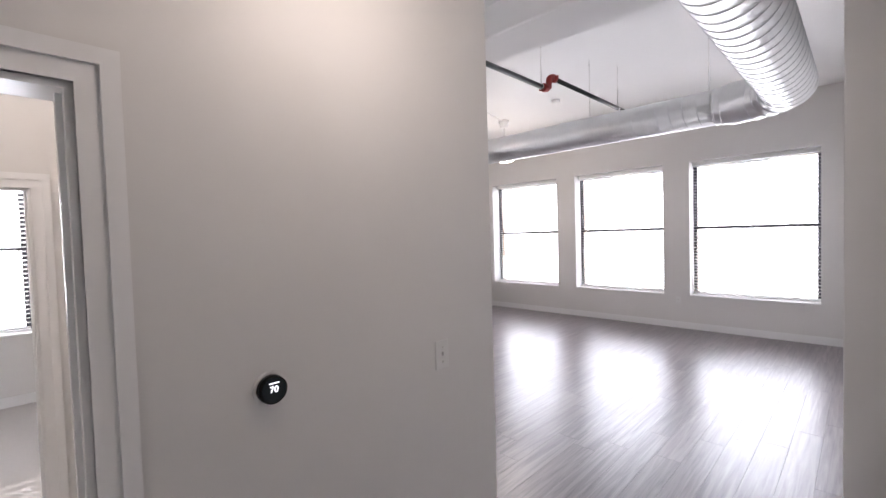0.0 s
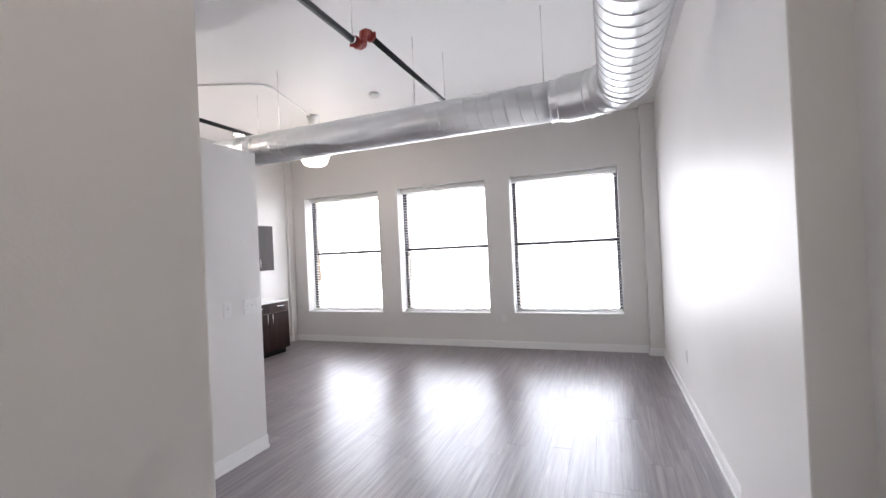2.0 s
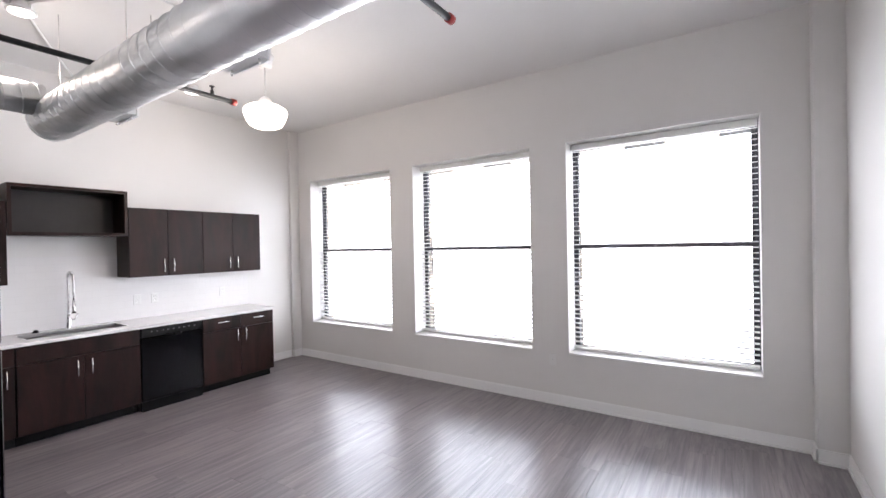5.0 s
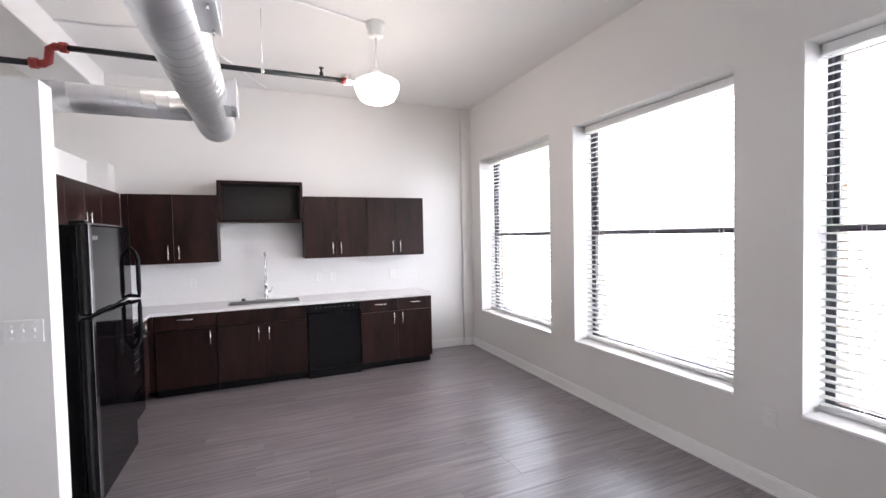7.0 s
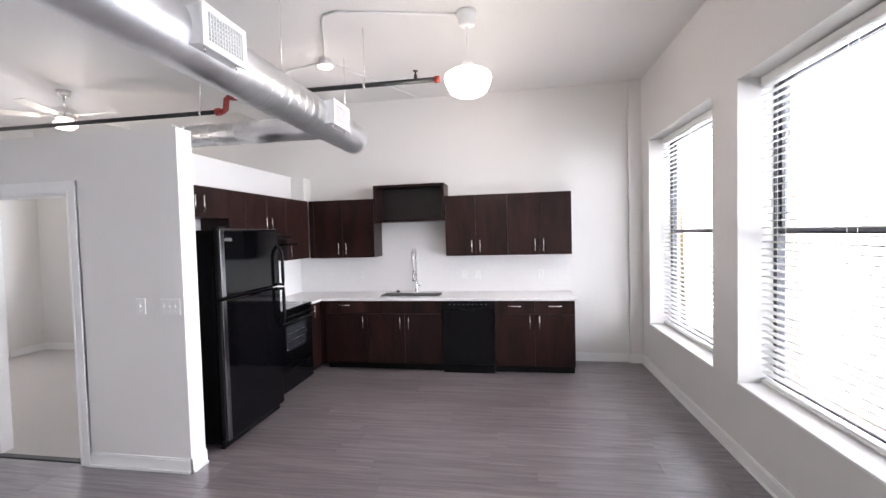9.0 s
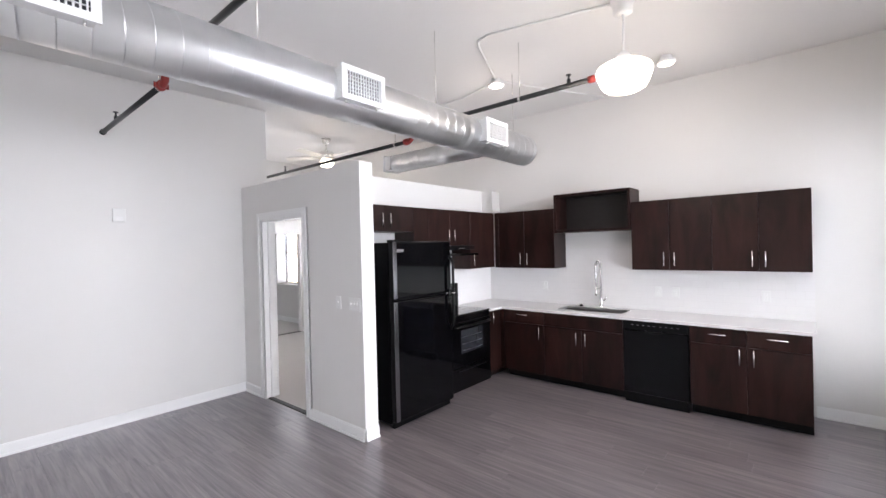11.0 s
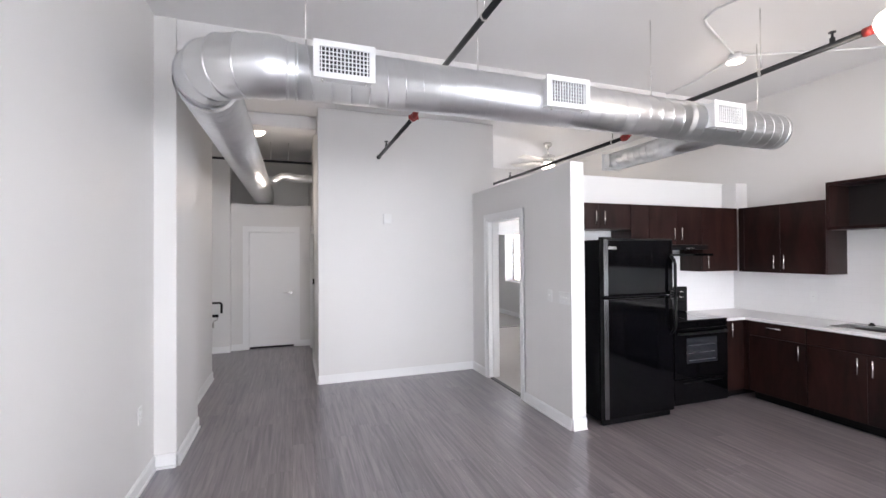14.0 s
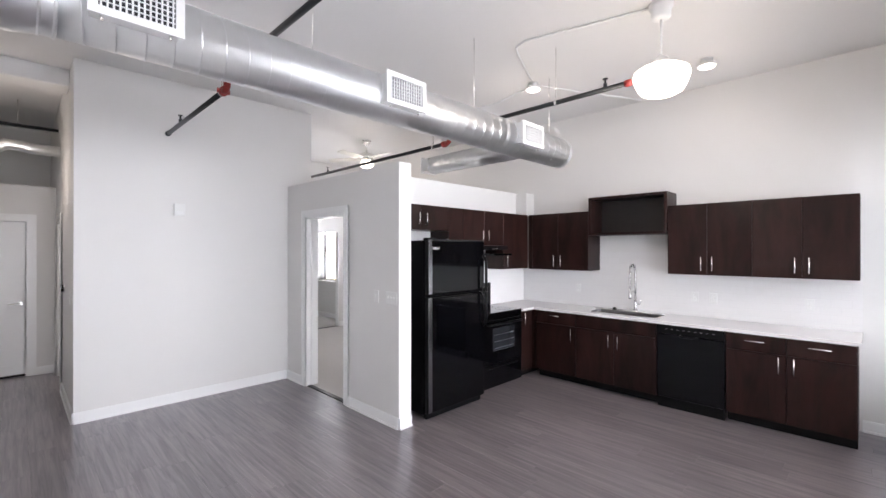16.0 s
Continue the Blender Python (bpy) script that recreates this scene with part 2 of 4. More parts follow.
def slab(axis, t0, t1, u0, u1, z0, z1, holes=()):
    """A wall that runs along the other axis, with openings (u0, u1, z0, z1) through it."""
    bm = bmesh.new()
    us = sorted({u0, u1, *[h[0] for h in holes], *[h[1] for h in holes]})
    zs = sorted({z0, z1, *[h[2] for h in holes], *[h[3] for h in holes]})
    us = [u for u in us if u0 <= u <= u1]
    zs = [z for z in zs if z0 <= z <= z1]

    def solid(i, j):
        if not (0 <= i < len(us) - 1 and 0 <= j < len(zs) - 1):
            return False
        cu, cz = (us[i] + us[i + 1]) / 2, (zs[j] + zs[j + 1]) / 2
        return not any(h[0] < cu < h[1] and h[2] < cz < h[3] for h in holes)

    def P(u, z, t):
        return (t, u, z) if axis == "x" else (u, t, z)

    def face(*ps):
        bm.faces.new([bm.verts.new(p) for p in ps])
    for i in range(len(us) - 1):
        for j in range(len(zs) - 1):
            if not solid(i, j):
                continue
            a, b, c, d = us[i], us[i + 1], zs[j], zs[j + 1]
            for t in (t0, t1):
                face(P(a, c, t), P(b, c, t), P(b, d, t), P(a, d, t))
            if not solid(i - 1, j):
                face(P(a, c, t0), P(a, d, t0), P(a, d, t1), P(a, c, t1))
            if not solid(i + 1, j):
                face(P(b, c, t0), P(b, d, t0), P(b, d, t1), P(b, c, t1))
            if not solid(i, j - 1):
                face(P(a, c, t0), P(b, c, t0), P(b, c, t1), P(a, c, t1))
            if not solid(i, j + 1):
                face(P(a, d, t0), P(b, d, t0), P(b, d, t1), P(a, d, t1))
    bmesh.ops.remove_doubles(bm, verts=bm.verts, dist=1e-5)
    return bm


# the large structure
CEIL = 3.575
WX, EX, NY = -5.48, 1.06, 4.30
PX, PY0, PY1 = 0.905, -1.0, -0.20   # pilaster on the side wall
PW0, PW1, PEND = -2.593, -2.443, 0.315   # bedroom partition
KS = -0.36   # kitchen face of the low south wall
BD0, BD1, BDZ = -1.515, -0.631, 2.10   # bedroom doorway
EN = -2.75   # north wall of the entry recess
structure("wall_north", slab("y", NY, NY + 0.34, WX - 0.24, EX + 0.3, 0, CEIL, [(a, b, SILL, HEAD) for a, b in WINDOWS]), M["wall"],
          "light grey painted window wall with three deep openings", "wall")
structure("wall_west", slab("x", WX - 0.24, WX, -8.6, NY, 0, CEIL, [(-4.22, -3.45, 0.745, HEAD), (-6.85, -5.45, 0.885, HEAD)]), M["wall"],
          "light grey painted wall behind the kitchen", "wall")
structure("wall_east", slab("x", EX, EX + 0.2, EN, NY, 0, CEIL), M["wall"], "light grey painted long side wall", "wall")
structure("wall_east_pilaster", B(PX, PY0, 0, EX + 0.02, PY1, CEIL - 0.003, bevel=0.004), M["wall"], "shallow painted pilaster on the side wall", "wall")
structure("wall_corner_column", B(0.875, 4.144, 0, EX + 0.02, NY + 0.02, CEIL - 0.003, bevel=0.004), M["wall"], "slim painted column in the window corner", "wall")
structure("wall_corner_chase", B(WX - 0.02, 4.144, 0, WX + 0.05, NY + 0.02, CEIL - 0.003, bevel=0.004), M["wall"], "slim painted pipe chase in the kitchen corner", "wall")
structure("wall_south", slab("y", -2.14, -2.02, -2.78, -0.28, 0, CEIL), M["wall"], "light grey painted blank wall beside the hall", "wall")
structure("wall_bedroom_partition", slab("x", PW0, PW1, -2.02, PEND, 0, 2.535, [(BD0, BD1, -0.1, BDZ)]), M["wall"],
          "light grey partition wall that stops below the ceiling", "wall")
structure("wall_kitchen_south", B(WX, KS - 0.12, 0, PW0, KS, 2.557), M["wall"], "light grey low partition behind the range", "wall")
structure("wall_kitchen_chase", B(WX - 0.01, KS - 0.01, 2.21, WX + 0.2, KS + 0.19, 2.542), M["wall"], "small boxed chase over the corner cabinets", "wall")
structure("wall_hall_west", slab("x", -0.40, -0.28, -4.67, -2.14, 0, CEIL, [(HD0, HD1, -0.1, HDZ)]), M["wall"], "light grey hall wall with a doorway", "wall")
structure("wall_hall_end", slab("y", -4.67, -4.55, -0.28, 1.05, 0, 2.565, [(0.0, 0.78, -0.1, 2.09)]), M["wall"], "light grey low wall at the hall end", "wall")
structure("wall_hall_back", slab("y", -5.9, -5.8, -0.6, 2.4, 0, CEIL), M["wall"], "grey wall above and behind the hall closet", "wall")
structure("wall_entry_north", slab("y", EN, EN + 0.12, EX + 0.2, 2.3, 0, CEIL), M["wall"], "light grey wall of the entry recess", "wall")
structure("wall_entry_east", slab("x", 2.3, 2.42, -5.8, EN + 0.12, 0, CEIL), M["wall"], "light grey end wall of the entry recess", "wall")
structure("wall_entry_south", slab("y", -4.67, -4.44, 1.05, 2.3, 0, CEIL), M["wall"], "light grey wall of the entry recess", "wall")
structure("wall_closet_west", slab("x", -0.40, -0.28, -5.8, -4.67, 0, CEIL), M["wall"], "plain closet side wall", "wall")
structure("wall_closet_east", slab("x", 1.05, 1.17, -5.8, -4.67, 0, 2.565), M["wall"], "plain closet side wall", "wall")
structure("ceiling_closet", B(-0.28, -5.8, 2.46, 1.05, -4.67, 2.565), M["wall"], "flat closet top behind the hall wall", "ceiling")
structure("wall_bath_west", slab("x", PW0, PW1, -4.9, -2.02, 0, 2.535, [(-4.30, -3.50, -0.1, 2.03)]), M["wall"], "light partition wall with an inner doorway", "wall")
structure("wall_bath_south", slab("y", -4.9, -4.78, PW1, -0.40, 0, 2.535), M["wall"], "plain partition wall", "wall")
structure("wall_bedroom_south", slab("y", -5.02, -4.9, WX, -0.40, 0, CEIL, [(-4.97, -3.2, -0.1, 2.10)]), M["wall"], "light bedroom wall with an inner doorway", "wall")
structure("wall_far_south", slab("y", -8.72, -8.6, WX, -0.4, 0, CEIL), M["wall"], "plain back wall of the far room", "wall")
structure("wall_far_east", slab("x", -0.52, -0.40, -8.6, -5.02, 0, CEIL), M["wall"], "plain side wall of the far room", "wall")
structure("ceiling", B(WX - 0.24, -8.72, CEIL, 2.42, NY + 0.34, CEIL + 0.2), M["ceiling"], "white painted concrete ceiling", "ceiling")
structure("ceiling_beam", B(WX, -0.72, 3.32, EX, -0.22, CEIL + 0.01, bevel=0.01), M["ceiling"], "wide white concrete ceiling beam", "ceiling")
structure("ceiling_hall_beam", B(-0.28, -2.75, 3.40, EX + 0.2, -2.45, CEIL + 0.01, bevel=0.008), M["ceiling"], "white beam across the hall ceiling", "ceiling")
floor = structure("floor", B(WX - 0.24, -5.8, -0.14, 2.42, NY + 0.34, -0.006), M["subfloor"], "dark grey-brown wood-look plank floor", "floor")
structure("floor_carpet", B(WX, -4.9, -0.005, PW0, KS - 0.12, 0.004), M["carpet"], "pale grey bedroom carpet", "floor")
structure("floor_carpet_doorway", B(PW0, BD0 + 0.005, -0.005, PW1 - 0.07, BD1 - 0.005, 0.0045), M["carpet"], "pale grey carpet in the bedroom doorway", "floor")
structure("trim", B(PW1 - 0.07, BD0 + 0.017, -0.004, PW1 - 0.018, BD1 - 0.017, 0.009, bevel=0.002), M["pipe"], "dark transition strip in the bedroom doorway", "threshold")
structure("trim", B(-4.95, -4.94, 0.0, -3.22, -4.905, 0.009, bevel=0.002), M["pipe"], "dark transition strip in the inner doorway", "threshold")
structure("floor_carpet_far", B(WX, -8.6, -0.12, -0.52, -5.02, 0.002), M["carpet"], "pale grey carpet of the far room", "floor")
structure("floor_bath", B(PW1, -4.78, -0.005, -0.40, -2.14, 0.003), M["quartz"], "pale bathroom floor", "floor")


def baseboard(x0, y0, x1, y1, nx, ny):
    """A board 0.1 high with a shoe moulding, on the wall line from one point to the other; n points into the room."""
    bm = bmesh.new()
    for d, h in ((0.014, 0.095), (0.009, 0.108), (0.024, 0.018)):
        xs = sorted((x0, x1, x0 + nx * d, x1 + nx * d))
        ys = sorted((y0, y1, y0 + ny * d, y1 + ny * d))
        box(bm, xs[0], ys[0], 0.0, xs[-1], ys[-1], h)
    return structure("baseboard", bm, M["trim"], "white painted baseboard with a shoe moulding", "baseboard")


for q in ((WX + 0.05, NY, 0.875, NY, 0, -1), (WX + 0.05, 4.144, WX + 0.05, NY, 1, 0), (WX, 4.144, WX + 0.05, 4.144, 0, -1), (WX, 3.41, WX, 4.144, 1, 0),
          (0.875, 4.144, EX, 4.144, 0, -1), (0.875, 4.144, 0.875, NY, -1, 0), (EX, PY1, EX, 4.144, -1, 0), (PX, PY1, EX, PY1, 0, 1),
          (PX, PY0, PX, PY1, -1, 0), (PX, PY0, EX, PY0, 0, -1), (EX, EN, EX, PY0, -1, 0), (PW1, -2.02, -0.28, -2.02, 0, 1),
          (-0.28, HD1 + 0.085, -0.28, -2.02, 1, 0), (-0.28, -4.55, -0.28, HD0 - 0.085, 1, 0),
          (PW1, -2.02, PW1, BD0 - 0.085, 1, 0), (PW1, BD1 + 0.085, PW1, PEND, 1, 0), (PW0, PEND, PW1, PEND, 0, 1),
          (-0.28, -4.55, -0.085, -4.55, 0, 1), (0.865, -4.55, 1.05, -4.55, 0, 1), (1.05, -4.44, 2.3, -4.44, 0, 1),
          (WX, -4.9, -4.97, -4.9, 0, 1), (-3.2, -4.9, PW0, -4.9, 0, 1), (WX, -8.6, WX, -5.02, 1, 0), (WX, -4.9, WX, KS - 0.12, 1, 0)):
    baseboard(*q)


# windows
def window(name, axis, u0, u1, wall_in, out, SILL=SILL):
    """A double-hung window with dark sashes in a deep opening, sill board and a slatted blind; out is the sign of the way outdoors."""
    w = thing(name, "tall double-hung window with dark sashes and white blinds", "window", kind="structure")
    mid = 1.675

    def bx(bm, a0, a1, d0, d1, z0, z1, bevel=0.0):
        q = sorted((wall_in + out * d0, wall_in + out * d1))
        if axis == "y":
            return box(bm, a0, q[0], z0, a1, q[1], z1, bevel)
        return box(bm, q[0], a0, z0, q[1], a1, z1, bevel)
    bm = bmesh.new()
    for a0, a1, z0, z1 in ((u0, u0 + 0.024, SILL, HEAD), (u1 - 0.024, u1, SILL, HEAD), (u0 + 0.024, u1 - 0.024, HEAD - 0.036, HEAD), (u0 + 0.024, u1 - 0.024, SILL, SILL + 0.036)):
        bx(bm, a0, a1, 0.235, 0.30, z0, z1)
    part("window_frame", bm, M["sash"], w)
    for nm, z0, z1, d in (("upper_sash", mid - 0.02, HEAD - 0.036, 0.262), ("lower_sash", SILL + 0.036, mid + 0.02, 0.238)):
        bm = bmesh.new()
        a, b = u0 + 0.024, u1 - 0.024
        for q in ((a, a + 0.027, z0, z1), (b - 0.027, b, z0, z1), (a + 0.027, b - 0.027, z0, z0 + 0.027), (a + 0.027, b - 0.027, z1 - 0.027, z1)):
            bx(bm, q[0], q[1], d, d + 0.03, q[2], q[3])
        sash = part(nm, bm, M["sash"], w)
        pane = part("pane", bx(bmesh.new(), a + 0.023, b - 0.023, d + 0.012, d + 0.016, z0 + 0.023, z1 - 0.023), M["glass"], sash)
        pane.visible_shadow = False
    part("window_sill", bx(bmesh.new(), u0 + 0.001, u1 - 0.001, -0.012, 0.234, SILL + 0.0005, SILL + 0.02, 0.004), M["trim"], w)
    # the blind
    a, b = u0 + 0.010, u1 - 0.010
    if axis == "x":
        a, b = u0 + 0.012, u1 - 0.012
    bl = thing("window_blind", "lowered white horizontal slat blind hanging in the window opening", "window blind", "white slat blinds")
    part("headrail", bx(bmesh.new(), a, b, 0.145, 0.205, HEAD - 0.065, HEAD - 0.004, 0.004), M["blind"], bl)
    part("bottom_rail", bx(bmesh.new(), a, b, 0.150, 0.200, SILL + 0.028, SILL + 0.046, 0.004), M["blind"], bl)
    bm = bmesh.new()
    n = 8
    rows = []
    for k in range(n + 1):
        s = k / n - 0.5
        d = 0.175 + s * 0.048
        z = -0.0035 * (2 * s) ** 2 + (SLAT_TILT if axis == "y" else -0.26) * s * 0.048
        p0, p1 = ((a, wall_in + out * d, z), (b, wall_in + out * d, z)) if axis == "y" else ((wall_in + out * d, a, z), (wall_in + out * d, b, z))
        rows.append((bm.verts.new(p0), bm.verts.new(p1)))
    for r0, r1 in zip(rows, rows[1:]):
        bm.faces.new((r0[0], r0[1], r1[1], r1[0])).smooth = True
    ret = bmesh.ops.extrude_face_region(bm, geom=list(bm.faces))
    for v in [g for g in ret["geom"] if isinstance(g, bmesh.types.BMVert)]:
        v.co.z += 0.004
    me = mesh_of(bm, "slat", M["blind"])
    z = SILL + 0.0605
    while z < HEAD - 0.08:
        s = new("slat", me)
        s.parent = bl
        s.location.z = z
        z += 0.0495
    for k in range(3):
        u = a + (b - a) * (0.12, 0.5, 0.88)[k]
        bm = bmesh.new()
        for d in (0.150, 0.200):
            bx(bm, u - 0.0012, u + 0.0012, d - 0.0008, d + 0.0008, SILL + 0.04, HEAD - 0.06)
        part("ladder_cord", bm, M["blind"], bl)
    return w


for i, (a, b) in enumerate(WINDOWS):
    window("window_%d" % (i + 1), "y", a, b, NY, 1)
window("window_4", "x", -4.22, -3.45, WX, -1, 0.745)
window("window_5", "x", -6.85, -5.45, WX, -1, 0.885)


# door casings and doors
def casing(axis, face, n, u0, u1, z1, w=0.085):
    """White moulded casing round an opening on one face of a wall."""
    bm = bmesh.new()

    def bx(a0, a1, z0, zz, d):
        q = sorted((face, face + n * d))
        if axis == "x":
            box(bm, q[0], a0, z0, q[1], a1, zz)
        else:
            box(bm, a0, q[0], z0, a1, q[1], zz)
    for k, (i0, i1, d) in enumerate(((0.0, w, 0.012), (w * 0.55, w, 0.020), (0.0, w * 0.18, 0.016))):
        bx(u0 - i1, u0 - i0, 0.0, z1 + i1, d)
        bx(u1 + i0, u1 + i1, 0.0, z1 + i1, d)
        bx(u0 - i0, u1 + i0, z1 + i0, z1 + i1, d)
    return structure("trim", bm, M["trim"], "white moulded door casing", "door casing")


def jamb(axis, t0, t1, u0, u1, z1):
    bm = bmesh.new()
    for a0, a1, z0, zz in ((u0, u0 + 0.016, 0, z1), (u1 - 0.016, u1, 0, z1), (u0 + 0.016, u1 - 0.016, z1 - 0.016, z1)):
        if axis == "x":
            box(bm, t0 - 0.002, a0, z0, t1 + 0.002, a1, zz)
        else:
            box(bm, a0, t0 - 0.002, z0, a1, t1 + 0.002, zz)
    m = (t0 + t1) / 2
    for a0, a1, z0, zz in ((u0 + 0.016, u0 + 0.028, 0, z1 - 0.016), (u1 - 0.028, u1 - 0.016, 0, z1 - 0.016)):
        if axis == "x":
            box(bm, m - 0.017, a0, z0, m + 0.017, a1, zz)
        else:
            box(bm, a0, m - 0.017, z0, a1, m + 0.017, zz)
    return structure("trim", bm, M["trim"], "white painted door jamb", "door jamb")


casing("x", PW1, 1, BD0, BD1, BDZ)
casing("x", PW0, -1, BD0, BD1, BDZ)
jamb("x", PW0, PW1, BD0, BD1, BDZ)
casing("x", -0.28, 1, HD0, HD1, HDZ)
jamb("x", -0.40, -0.28, HD0, HD1, HDZ)
casing("y", -4.55, 1, 0.0, 0.78, 2.09)
jamb("y", -4.67, -4.55, 0.0, 0.78, 2.09)
casing("x", PW1, 1, -4.30, -3.50, 2.03)
jamb("x", PW0, PW1, -4.30, -3.50, 2.03)
jamb("y", -5.02, -4.9, -4.97, -3.2, 2.10)


def lever(parent, place, n, to, material="nickel", z_drop=0.0):
    """A lever handle on a rose; n is the way out of the leaf and to the way the lever points."""
    p, n, to = Vector(place), Vector(n), Vector(to)
    h = part("door_handle", bmesh.new(), M[material], parent, "satin lever handle on a round rose")
    bm = bmesh.new()
    tube(bm, [p, p + n * 0.009], 0.027, 24)
    tube(bm, [p, p + n * 0.045], 0.010, 12)
    tube(bm, [p + n * 0.045, p + n * 0.05 + to * 0.02, p + n * 0.05 + to * 0.115 + Vector((0, 0, -z_drop))], [0.010, 0.009, 0.007], 12)
    h.data = mesh_of(bm, "door_handle", M[material])
    return h


def panel_leaf(bm, w, h, t, rise=0.009):
    """A two-panel moulded leaf lying in x (width) and z, thickness along y from 0."""
    box(bm, 0, 0, 0, w, t, h, 0.002)
    for z0, z1 in ((0.12, 0.86), (0.98, h - 0.12)):
        for y0, y1 in ((-rise, 0.0), (t, t + rise)):
            for q in ((0.10, z0, w - 0.10, z0 + 0.018), (0.10, z1 - 0.018, w - 0.10, z1), (0.10, z0 + 0.018, 0.118, z1 - 0.018), (w - 0.118, z0 + 0.018, w - 0.10, z1 - 0.018)):
                box(bm, q[0], y0, q[1], q[2], y1, q[3])
            box(bm, 0.16, y0, z0 + 0.06, w - 0.16, y1, z1 - 0.06)
    return bm


# hall closet door with a louvred vent in its lower panel
d1 = tagged(new("door_1"), "closed white panel door with a louvred lower vent", "door", kind="structure")
bm = panel_leaf(bmesh.new(), 0.742, 2.038, 0.035)
lf = part("door_leaf", bm, M["trim"], d1)
lf.matrix_basis = pose(0.019, -4.628, 0.032)
fr = bmesh.new()
for k in range(11):
    z = 0.34 + k * 0.034
    box(fr, 0.23, -4.593, z, 0.55, -4.579, z + 0.020)
part("vent_louvre", fr, M["trim"], d1)
# no real threshold: black strip added in place of the shaded gap
part("threshold", B(0.02, -4.64, 0.004, 0.76, -4.585, 0.026, bevel=0.003), M["blackmat"], d1, "black strip standing in for the shaded gap under the door")
lever(d1, (0.075, -4.593, 0.98), (0, 1, 0), (1, 0, 0))
# bedroom door, open into the bedroom
d2 = tagged(new("door_2"), "white bedroom door standing wide open on three hinges", "door", kind="structure")
bm = panel_leaf(bmesh.new(), 0.835, 2.055, 0.035, 0.003)
leaf = part("door_leaf", bm, M["trim"], d2)
leaf.matrix_basis = pose(PW0 - 0.015, BD1 - 0.040, 0.02, 0, 0, 180 + 9)
for z in (0.30, 1.02, 1.78):
    hb = bmesh.new()
    tube(hb, [(PW0 - 0.012, BD1 - 0.022, z - 0.05), (PW0 - 0.012, BD1 - 0.022, z + 0.05)], 0.009, 12)
    box(hb, PW0 - 0.011, BD1 - 0.020, z - 0.045, PW0 + 0.03, BD1 - 0.0175, z + 0.045)
    part("hinge", hb, M["nickel"], d2, "satin steel butt hinge")
lever(d2, (-3.36, -0.826, 0.98), (0, -1, 0), (1, 0, 0))
# entry door, open flat in the entry recess
d3 = tagged(new("door_3"), "entry door folded open inside the recess with keys", "door", kind="structure")
part("door_leaf", B(1.100, -2.815, 0.015, 2.030, -2.77, 2.08, 0.003), M["trim"], d3)
hb = bmesh.new()
tube(hb, [(1.110, -2.815, 1.01), (1.110, -2.870, 1.01), (1.090, -2.885, 1.01), (0.985, -2.885, 1.01), (0.965, -2.885, 0.99), (0.965, -2.885, 0.865)], 0.0155, 10)
tube(hb, [(1.110, -2.815, 0.835), (1.110, -2.890, 0.835)], 0.022, 14)
tube(hb, [(1.120, -2.885, 0.835), (1.005, -2.885, 0.83)], 0.02, 12)
part("door_handle", hb, M["blackmat"], d3, "black lever and lock with hanging keys")
hb = bmesh.new()
tube(hb, [(1.015, -2.890, 0.825), (1.020, -2.890, 0.78), (1.065, -2.890, 0.755), (1.070, -2.890, 0.73)], 0.005, 8)
box(hb, 1.060, -2.893, 0.67, 1.080, -2.887, 0.735, 0.001)
box(hb, 1.070, -2.901, 0.68, 1.086, -2.895, 0.73, 0.001)
part("keys", hb, M["keys"], d3, "small bunch of metal keys")


# air ducts
def spiral_duct(name, label, a, b, r, parent, pitch=0.115, seam="seam", seg=40):
    """Round spiral duct from a to b, with a raised seam that winds round it."""
    a, b = Vector(a), Vector(b)
    d = (b - a)
    ob = part(name, T([a, b], r, seg), M["galv"], parent, label)
    ln = d.length
    d.normalize()
    u = d.orthogonal().normalized()
    s = d.cross(u)
    bm = bmesh.new()
    n = int(ln / pitch * 28)
    prev = None
    for k in range(n + 1):
        t = 2 * math.pi * k / 28
        c = a + d * (pitch * k / 28)
        o = u * math.cos(t) + s * math.sin(t)
        ring = [bm.verts.new(c + o * (r - 0.002) - d * 0.0045), bm.verts.new(c + o * (r + 0.0042)), bm.verts.new(c + o * (r - 0.002) + d * 0.0045)]
        if prev:
            for i in range(2):
                bm.faces.new((prev[i], prev[i + 1], ring[i + 1], ring[i])).smooth = True
        prev = ring
    part("spiral_seam", bm, M[seam], ob)
    return ob


DY, DZ, DR = 0.985, 2.78, 0.158
NX, NZ, NR = 0.545, 2.775, 0.18
duct = thing("air_duct", "exposed galvanised spiral air duct hung under the ceiling", "air duct")
spiral_duct("duct_run", "", (-4.19, DY, DZ), (0.06, DY, DZ), DR, duct)
spiral_duct("hall_duct_run", "", (NX, 0.63, NZ), (NX, -4.75, NZ), NR, duct)
bm = bmesh.new()
pts, rs = [], []
for k in range(6):
    t = math.pi / 2 * k / 5
    pts.append((NX - 0.36 + 0.36 * math.sin(t), DY - 0.36 + 0.36 * math.cos(t), NZ + 0.01))
    rs.append(NR)
tube(bm, [(NX - 0.40, DY, NZ + 0.01)] + pts + [(NX, 0.64, NZ)], [NR] * 8, 40, caps=False)
part("elbow", bm, M["galvsmooth"], duct, "segmented galvanised elbow")
for k in (1, 2, 3, 4):
    p, q = Vector(pts[k]), (Vector(pts[k + 1]) - Vector(pts[k - 1])).normalized()
    part("elbow_seam", T([p - q * 0.006, p, p + q * 0.006], [NR - 0.001, NR + 0.008, NR - 0.001], 40, caps=False), M["seam"], duct)
